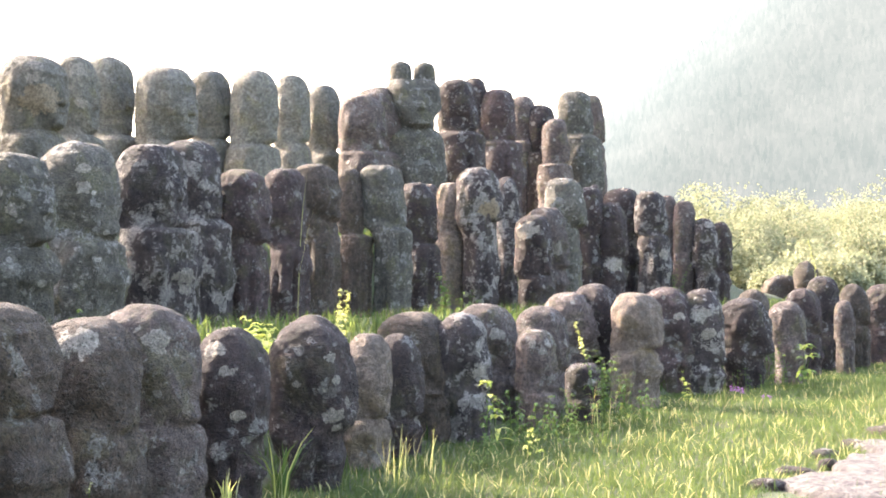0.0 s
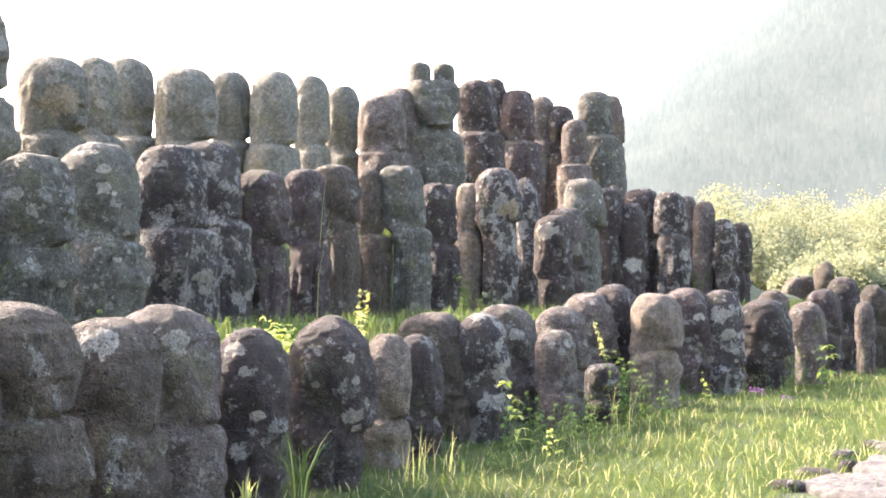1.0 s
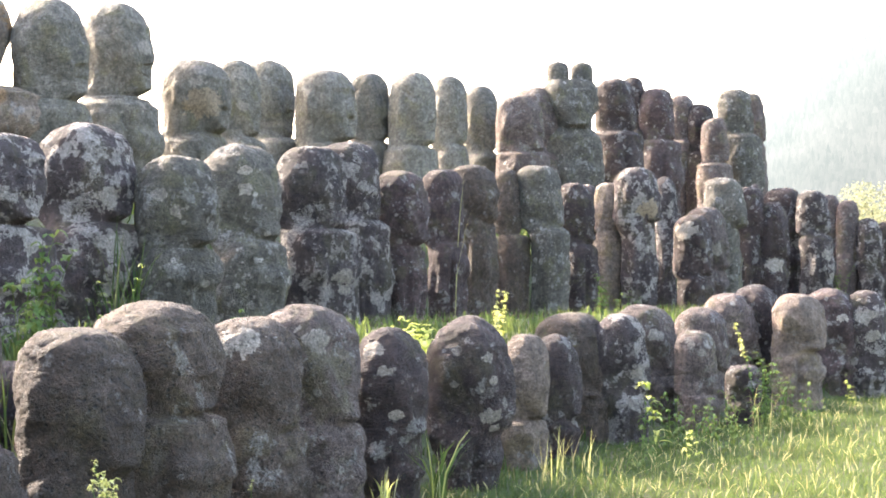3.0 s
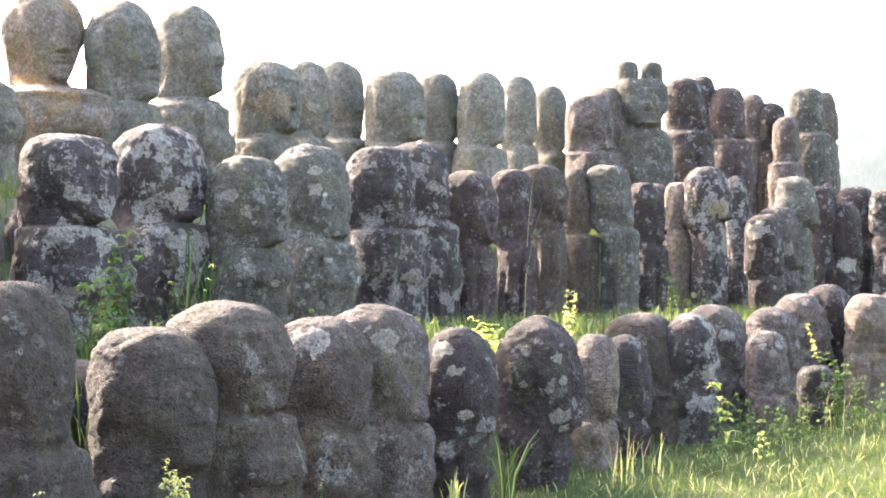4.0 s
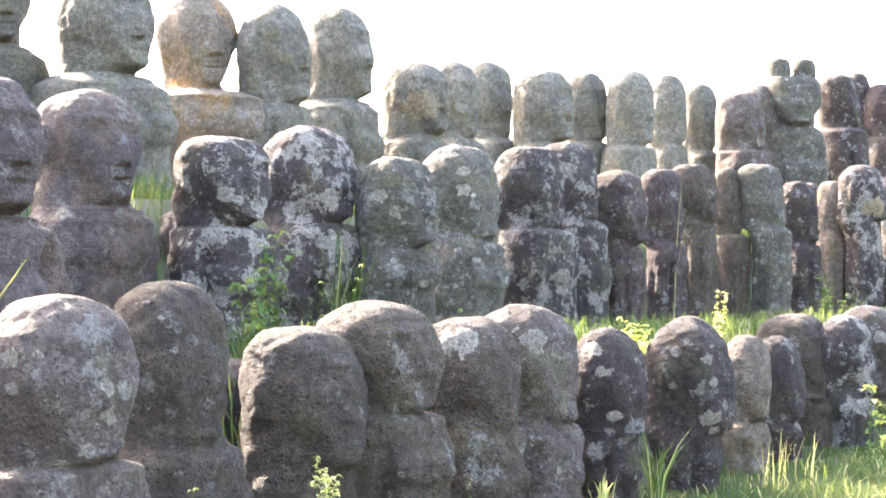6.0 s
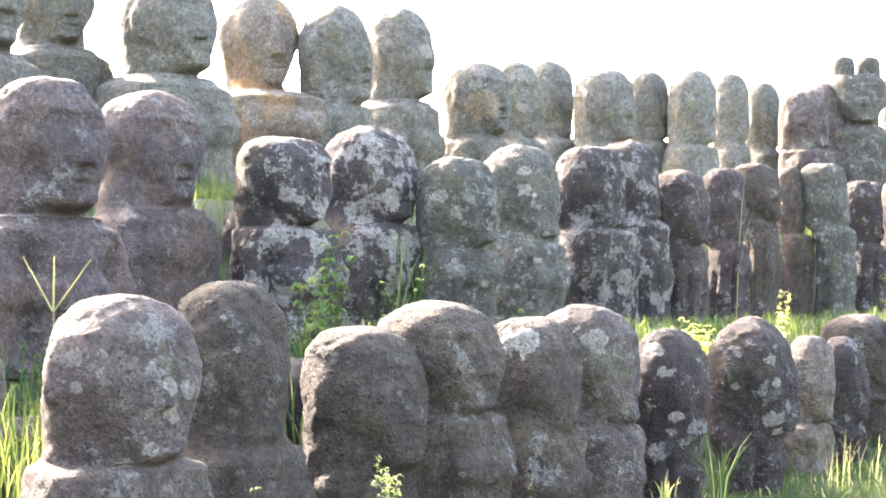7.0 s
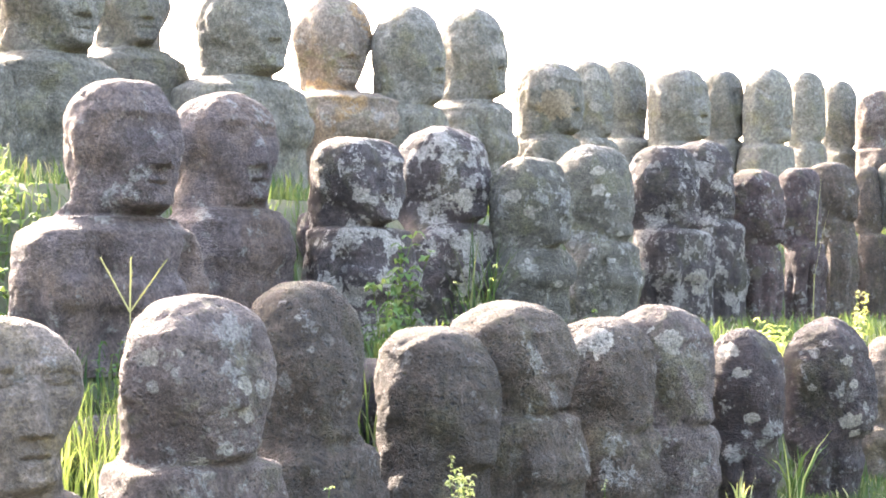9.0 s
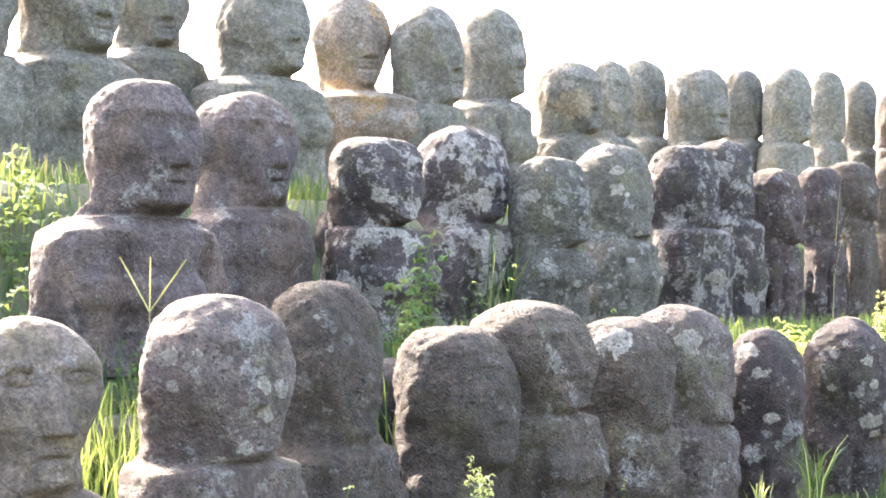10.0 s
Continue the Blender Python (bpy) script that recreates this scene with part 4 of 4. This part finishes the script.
def purple_flower(x, y, h, seed):
    """A small lawn flower with purple petals."""
    rng = random.Random(seed)
    base = new("wild_flower")
    base.matrix_basis = pose(x, y, float(ground_z(x, y)) - 0.01)
    v, f, pv, pf = [], [], [], []
    for k in range(4):
        ox, oy, hh = rng.uniform(-0.05, 0.05), rng.uniform(-0.05, 0.05), h * rng.uniform(0.75, 1.0)
        tube(v, f, [(ox, oy, 0), (ox + 0.005, oy, hh * 0.5), (ox, oy, hh)], 0.002, 0.001)
        for i in range(9):
            leaf_mesh(pv, pf, (ox, oy, hh - 0.012 * (i % 3)), 0.7 * i, 0.015, 0.008, rng.uniform(0.1, 0.9))
    tagged(part("stem", v, f, LEAF, base), kind="stuff")
    tagged(part("petals", pv, pf, PINK, base, "purple petals", False), kind="stuff")
    tagged(base, "small purple wild flower in the lawn", "flower", "wild flowers in the lawn")


weed(-0.76, 7.06, 0.13, 1, stems=7, leaf=0.075, slim=0.42, spread=0.10, leafmat=LIME_SUNLIT, label="leafy weed behind the front row, sunlight put into its yellow-green colour")
weed(-0.67, 7.37, 0.06, 2, stems=5, leaf=0.06, slim=0.4, spread=0.08, leafmat=LIME_SUNLIT, label="leafy weed behind the front row, sunlight put into its yellow-green colour")
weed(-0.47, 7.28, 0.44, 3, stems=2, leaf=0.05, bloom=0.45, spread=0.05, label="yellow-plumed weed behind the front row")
weed(-0.89, 6.94, 0.08, 4, stems=3, leaf=0.05, spread=0.05, leafmat=LIME_SUNLIT, label="leafy weed behind the front row, sunlight put into its yellow-green colour")
weed(0.24, 7.15, 0.33, 5, stems=1, leaf=0.08, slim=0.3, gap=0.03, leafmat=LIME_SUNLIT, label="yellow drooping leaves on a thin stem")
weed(0.36, 6.89, 0.17, 6, stems=3, leaf=0.05, leafmat=LIME_SUNLIT, label="small yellowish weed coloured as sunlit at the foot of the row")
weed(0.30, 7.29, 0.27, 7, stems=8, leaf=0.065, slim=0.22, spread=0.12)
weed(0.47, 7.59, 0.19, 8, stems=8, leaf=0.065, slim=0.22, spread=0.12)
weed(0.61, 7.88, 0.24, 9, stems=8, leaf=0.065, slim=0.22, spread=0.12)
weed(0.83, 8.26, 0.41, 10, stems=8, leaf=0.065, slim=0.22, spread=0.08)
weed(0.76, 8.16, 0.53, 11, stems=1, leaf=0.06, bloom=0.25, gap=0.03, label="thin weed with yellow leaf tips")
weed(0.97, 8.65, 0.30, 12, stems=8, leaf=0.065, slim=0.22, spread=0.1)
weed(1.50, 10.19, 0.19, 13, stems=3, leaf=0.05, leafmat=LIME_SUNLIT, label="yellowish weed against a crusted statue")
weed(2.33, 11.57, 0.31, 14, stems=3, leaf=0.06, spread=0.1)
weed(2.58, 11.72, 0.33, 15, stems=2, leaf=0.12, slim=0.45, gap=0.06, label="weed with a few broad green leaves")
weed(3.50, 15.10, 1.00, 16, stems=1, leaf=0.05, bloom=0.5, label="tall slender weed behind the front row")
weed(0.06, 10.80, 0.33, 17, stems=6, leaf=0.07, spread=0.14)
weed(0.17, 11.00, 0.19, 18, stems=5, leaf=0.06, spread=0.14)
weed(-1.37, 6.25, 0.15, 19, stems=4, leaf=0.05, spread=0.06)
weed(2.34, 16.13, 0.42, 20, stems=4, leaf=0.06, spread=0.1)
weed(-1.86, 5.23, 0.40, 21, stems=6, leaf=0.085, slim=0.33, spread=0.07, label="climbing green weed with toothed leaves on crusted basalt")
weed(-1.83, 5.08, 0.26, 22, stems=5, leaf=0.075, slim=0.35, spread=0.08, label="climbing green weed with toothed leaves on crusted basalt")
weed(-1.68, 5.66, 0.30, 23, stems=2, leaf=0.045, slim=0.25, spread=0.03)
weed(-1.69, 5.44, 0.21, 24, stems=3, leaf=0.045, slim=0.25, spread=0.05)
weed(-1.08, 3.59, 0.34, 25, stems=2, leaf=0.04, bloom=0.5, spread=0.02, label="pale yellow budding weed in front of the row")
weed(-0.90, 4.20, 0.24, 26, stems=2, leaf=0.035, bloom=0.4, spread=0.03, label="pale yellow budding weed in front of the row")
weed(-1.58, 3.57, 0.36, 27, stems=3, leaf=0.06, slim=0.3, spread=0.05, leafmat=LIME_SUNLIT, label="leafy weed behind the front row, sunlight put into its yellow-green colour")
weed(-1.31, 3.24, 0.33, 28, stems=3, leaf=0.04, spread=0.03)
weed(-3.08, 4.72, 0.30, 29, stems=8, leaf=0.07, slim=0.4, spread=0.22, label="bushy green weed on the upper terrace")
weed(-2.97, 4.42, 0.26, 30, stems=8, leaf=0.07, slim=0.4, spread=0.2, label="bushy green weed on the upper terrace")
weed(-3.20, 4.92, 0.30, 31, stems=8, leaf=0.07, slim=0.4, spread=0.2, label="bushy green weed on the upper terrace")
weed(-2.24, 4.02, 0.24, 32, stems=4, leaf=0.05, spread=0.08)
weed(-1.99, 3.35, 0.28, 33, stems=3, leaf=0.04, leafmat=LIME_SUNLIT, label="small yellowish weed coloured as sunlit at the foot of the row")
tuft(-0.54, 5.52, 0.30, 16, 1, LEAF, "long-leaved grass clump before a dark statue", width=0.010, spread=0.02, bend=0.9)
# the clump's lit blades, with the sunlight put into their yellow
tuft(-0.55, 5.47, 0.31, 5, 2, BLOOM_LIT_BLADE, "grass leaves coloured yellow as sunlit before a dark statue", width=0.009, spread=0.02, bend=0.5)
tuft(-0.11, 6.30, 0.24, 16, 3, STRAW, "dry brown grass stalks before the front row", width=0.0028, spread=0.07, bend=0.5)
tuft(-0.17, 6.00, 0.21, 10, 4, STRAW, "dry brown grass stalks before the front row", width=0.0028, spread=0.05, bend=0.5)
tuft(0.76, 7.96, 0.37, 8, 5, STRAW, "dry brown grass stalks before the front row", width=0.0028, spread=0.06, bend=0.4)
tuft(-0.54, 6.98, 0.40, 40, 6, GRASS, "sunlit grass tuft between the rows", width=0.006, spread=0.16, bend=0.7)
tuft(-0.36, 7.29, 0.43, 40, 7, GRASS, "sunlit grass tuft between the rows", width=0.006, spread=0.16, bend=0.7)
tuft(-0.18, 8.00, 0.19, 10, 17, STRAW, "dry brown grass stalks before the front row", width=0.0028, spread=0.06, bend=0.4)
tuft(-0.71, 5.35, 0.16, 14, 18, BLOOM_LIT_BLADE, "grass leaves coloured yellow as sunlit before a dark statue", width=0.007, spread=0.05, bend=0.5)
tuft(-1.68, 4.60, 0.42, 10, 8, BLOOM_LIT_BLADE, "grass leaves coloured as sunlit in a gap of the front row", width=0.009, spread=0.03, bend=0.4)
tuft(-1.70, 4.60, 0.37, 40, 9, GRASS, "sunlit grass tuft between the rows", width=0.007, spread=0.1, bend=0.6)
tuft(-2.17, 3.83, 0.33, 200, 10, GRASS, "bright sunlit grass tuft behind the front row", width=0.0042, spread=0.16, bend=0.7)
tuft(-2.88, 6.82, 0.06, 60, 11, GRASS, "long grass at the foot of the top row", width=0.008, spread=0.16, bend=0.6)
tuft(-3.05, 6.96, 0.16, 60, 12, GRASS, "long grass at the foot of the top row", width=0.008, spread=0.16, bend=0.6)
# straw colour stands in for sunlight on this grass
tuft(-3.65, 5.74, 0.16, 60, 13, STRAW, "grass coloured as sunlit straw at the foot of the top row", width=0.007, spread=0.18, bend=0.6)
tuft(-3.78, 5.77, 0.06, 80, 14, GRASS, "long grass at the foot of the top row", width=0.008, spread=0.25, bend=0.6)
tuft(-1.86, 6.33, 0.54, 30, 15, GRASS, "long grass between two middle-terrace statues", width=0.007, spread=0.08, bend=0.6)
tuft(-1.45, 5.41, 0.42, 14, 16, GRASS, "grass tuft between the rows", width=0.006, spread=0.08, bend=0.6)
purple_flower(1.78, 10.04, 0.13, 50)
purple_flower(2.05, 10.40, 0.04, 51)
weed(0.20, 6.90, 0.13, 40, stems=7, leaf=0.055, slim=0.22, spread=0.12)
weed(0.50, 7.28, 0.10, 41, stems=7, leaf=0.055, slim=0.22, spread=0.14)
weed(0.68, 7.77, 0.11, 42, stems=7, leaf=0.055, slim=0.22, spread=0.14)
weed(0.10, 6.50, 0.10, 43, stems=6, leaf=0.05, slim=0.22, spread=0.12)
weed(1.15, 9.13, 0.15, 44, stems=6, leaf=0.05, slim=0.22, spread=0.12)
weed(2.00, 10.82, 0.19, 45, stems=5, leaf=0.05, slim=0.22, spread=0.12)
tuft(-0.25, 5.89, 0.16, 26, 50, GRASS, "rough grass at the foot of the front row", width=0.005, spread=0.12, bend=0.8)
tuft(-0.01, 6.30, 0.12, 30, 51, GRASS, "rough grass at the foot of the front row", width=0.005, spread=0.14, bend=0.8)
tuft(1.58, 9.87, 0.17, 26, 52, GRASS, "rough grass at the foot of the front row", width=0.006, spread=0.14, bend=0.8)
tuft(2.44, 11.34, 0.20, 26, 53, GRASS, "rough grass at the foot of the front row", width=0.006, spread=0.16, bend=0.8)
tuft(1.31, 6.27, 0.07, 40, 54, STRAW, "dry matted grass along the paving edge", width=0.0028, spread=0.16, bend=1.1)
tuft(1.61, 7.02, 0.07, 40, 55, STRAW, "dry matted grass along the paving edge", width=0.0028, spread=0.16, bend=1.1)
tuft(2.04, 7.94, 0.07, 40, 56, GRASS, "rough grass along the paving edge", width=0.004, spread=0.16, bend=1.1)
weed(-0.77, 6.56, 0.32, 60, stems=8, leaf=0.09, slim=0.4, spread=0.12, leafmat=LIME_SUNLIT, label="leafy weed behind the front row, sunlight put into its yellow-green colour")
weed(-0.68, 6.67, 0.35, 61, stems=8, leaf=0.09, slim=0.4, spread=0.12, leafmat=LIME_SUNLIT, label="leafy weed behind the front row, sunlight put into its yellow-green colour")
weed(-0.44, 6.89, 0.63, 62, stems=2, leaf=0.07, bloom=0.4, spread=0.04, label="yellow-plumed weed behind the front row")
weed(-1.07, 3.56, 0.33, 63, stems=3, leaf=0.06, bloom=0.6, spread=0.02, label="pale yellow budding weed in front of the row")
tuft(-0.94, 10.46, 1.14, 2, 64, STRAW, "single dry stalk against the top row", width=0.004, spread=0.02, bend=0.2)
# sunlit patch: grass given the lightened leaf colour in place of light
tuft(-2.11, 3.69, 0.36, 240, 65, LIME_SUNLIT, "bright sunlit grass tuft behind the front row", width=0.0042, spread=0.16, bend=0.7)
finger_grass(-2.13, 3.91, 0.474, 0.155, 3)


# ---- far: bushes and wooded hill ----
def bush(x, y, h, r, seed, n=20000, mat=BUSH, leaf=0.085, label="sunlit yellow-green bush beyond the stone rows"):
    """A tree-like bush: stems that fork and a ragged crown of leaf clumps."""
    rng = random.Random(seed)
    base = new("bush")
    base.matrix_basis = pose(x, y, -0.05, 0, 0, rng.uniform(0, 360))
    sv, sf, tips = [], [], []
    for k in range(7):
        a = 6.283 * k / 7 + rng.uniform(-0.4, 0.4)
        e = rng.uniform(0.25, 0.95) * r
        top = rng.uniform(0.55, 0.95) * h * (1 - 0.25 * (e / r) ** 2)
        pts = [(math.cos(a) * e * q ** 1.3, math.sin(a) * e * q ** 1.3, top * q) for q in (0, 0.3, 0.6, 0.85, 1)]
        tube(sv, sf, pts, 0.07, 0.015)
        tips += [(pts[j], rng.uniform(0.28, 0.5) * r) for j in (1, 2, 3, 4)]
        for _ in range(2):
            b = a + rng.uniform(-0.9, 0.9)
            end = (pts[2][0] + math.cos(b) * 0.45 * r, pts[2][1] + math.sin(b) * 0.45 * r, pts[2][2] + rng.uniform(0.05, 0.3) * h)
            tube(sv, sf, [pts[2], end], 0.03, 0.01)
            tips.append((end, rng.uniform(0.2, 0.4) * r))
    lv, lf = [], []
    clumps = [(c, rad) for c, rad in tips]
    for c, rad in tips:
        for _ in range(4):
            d = Vector((rng.gauss(0, 1), rng.gauss(0, 1), rng.gauss(0.35, 0.7))).normalized() * rad * rng.uniform(0.5, 0.95)
            clumps.append(((c[0] + d.x, c[1] + d.y, c[2] + d.z * 0.8), rad * rng.uniform(0.28, 0.5)))
    for i in range(n):
        c, rad = clumps[i % len(clumps)]
        d = Vector((rng.gauss(0, 1), rng.gauss(0, 1), rng.gauss(0.2, 0.8))).normalized() * rad * rng.uniform(0.75, 1.05)
        p = Vector((c[0] + d.x, c[1] + d.y, max(0.1, c[2] + d.z)))
        t = Vector((rng.gauss(0, 1), rng.gauss(0, 1), rng.gauss(0, 0.6))).normalized() * leaf * rng.uniform(0.6, 1.2)
        w = t.cross(Vector((rng.gauss(0, 1), rng.gauss(0, 1), rng.gauss(0, 1)))).normalized() * leaf * 0.33
        o = len(lv)
        lv += [tuple(p), tuple(p + 0.5 * t + w), tuple(p + t), tuple(p + 0.5 * t - w)]
        lf.append((o, o + 1, o + 2, o + 3))
    part("trunk", sv, sf, SOIL, base, "thin forked stems")
    part("crown", lv, lf, mat, base)
    tagged(base, label, "bush", "bushes beyond the rows")


for i, (bx, by, bh, br) in enumerate(((5.6, 38, 2.3, 1.7), (7.4, 43, 3.0, 2.0), (9.2, 46, 2.9, 2.1), (11.3, 47, 3.2, 2.2), (13.4, 50, 3.5, 2.3), (8.6, 36, 1.7, 1.4), (10.4, 38, 2.0, 1.6), (12.3, 40, 2.5, 1.8),
                                       (4.6, 52, 3.0, 2.2), (16.0, 52, 3.4, 2.4), (7.0, 31, 1.2, 1.0))):
    bush(bx, by, bh, br, 20 + i)
for i in range(9):
    bush(6 + 4.4 * i, 84 + 3 * (i % 3), 4.9 + 0.5 * ((i * 5) % 4), 3.4, 60 + i, 16000, BUSH, 0.15, "pale hazy row of trees at the foot of the hill")


def hazed(name, a, b, scale, haze_glow):
    """Far backdrop slope; the bright morning haze over it is put into the emission."""
    n = Nodes(name)
    tc = n.add("ShaderNodeTexCoord")
    geo = n.add("ShaderNodeNewGeometry")
    c = n.mix(n.noise(tc.outputs["Object"], scale, 5.0), a, b)
    v = tc.outputs["Object"]
    # lighter and darker trees are put into the glow as well
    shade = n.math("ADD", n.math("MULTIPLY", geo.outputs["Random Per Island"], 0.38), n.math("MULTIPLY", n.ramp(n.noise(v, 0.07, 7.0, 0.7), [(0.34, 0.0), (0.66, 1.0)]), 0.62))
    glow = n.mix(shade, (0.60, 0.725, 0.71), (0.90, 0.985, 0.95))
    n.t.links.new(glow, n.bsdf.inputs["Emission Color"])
    n.bsdf.inputs["Specular IOR Level"].default_value = 0.0
    # haze emission rises upwards and sunwards until the ridge melts into the sky
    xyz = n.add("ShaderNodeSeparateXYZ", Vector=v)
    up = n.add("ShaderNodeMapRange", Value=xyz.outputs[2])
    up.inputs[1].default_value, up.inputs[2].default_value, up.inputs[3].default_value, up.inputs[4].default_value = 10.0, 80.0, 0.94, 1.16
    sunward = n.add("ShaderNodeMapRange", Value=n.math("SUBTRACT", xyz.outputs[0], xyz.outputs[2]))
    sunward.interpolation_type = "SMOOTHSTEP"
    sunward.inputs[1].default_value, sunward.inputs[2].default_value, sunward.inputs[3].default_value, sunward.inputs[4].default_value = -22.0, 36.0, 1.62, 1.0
    n.t.links.new(n.math("MULTIPLY", n.math("MULTIPLY", up.outputs[0], sunward.outputs[0]), haze_glow), n.bsdf.inputs["Emission Strength"])
    return n.put(c, 0.9)


SLOPE = hazed("hazy_glow_slope", (0.001, 0.002, 0.001), (0.003, 0.004, 0.003), 0.03, 0.088)


def hill_z(x, y):
    ridge = np.interp(x, (-120, -60, 0, 36, 71, 110, 200, 330), (2, 2, 8, 33, 62, 96, 160, 230))
    return float(ridge) * ramp01(y, 290, 440) + 3 * noise.noise(Vector((x * 0.03, y * 0.03, 3)))


def backdrop():
    W, H = 70, 26
    verts = [(-140 + i * 7.0, 280 + j * 7.0, hill_z(-140 + i * 7.0, 280 + j * 7.0) - 0.5) for j in range(H) for i in range(W)]
    faces = [(j * W + i, j * W + i + 1, (j + 1) * W + i + 1, (j + 1) * W + i) for j in range(H - 1) for i in range(W - 1)]
    tagged(new("backdrop_hill", mesh_of("backdrop_hill", verts, faces, SLOPE)), "steep hillside with bright haze put into its glow", "hill", kind="structure")
    rng = random.Random(11)
    verts, faces = [], []
    for _ in range(12000):
        x, y = rng.uniform(-10, 150), rng.uniform(285, 445)
        z, h = hill_z(x, y), rng.uniform(3.2, 6.2)
        r = h * rng.uniform(0.15, 0.25)
        tw = rng.uniform(0, 6)
        for q0, q1, k in ((0.05, 0.55, 1.0), (0.33, 0.8, 0.75), (0.6, 1.0, 0.5)):
            o = len(verts)
            verts += [(x + r * k * rng.uniform(0.7, 1.15) * math.cos(tw + 1.047 * i), y + r * k * rng.uniform(0.7, 1.15) * math.sin(tw + 1.047 * i), z + h * (q0 + rng.uniform(-0.03, 0.03))) for i in range(6)]
            verts.append((x, y, z + h * q1))
            faces += [(o + i, o + (i + 1) % 6, o + 6) for i in range(6)]
    tagged(new("conifer_forest", mesh_of("conifer_forest", verts, faces, SLOPE, False)), "dense conifers on a hillside, hazed by their own glow", "forest", kind="stuff")


backdrop()
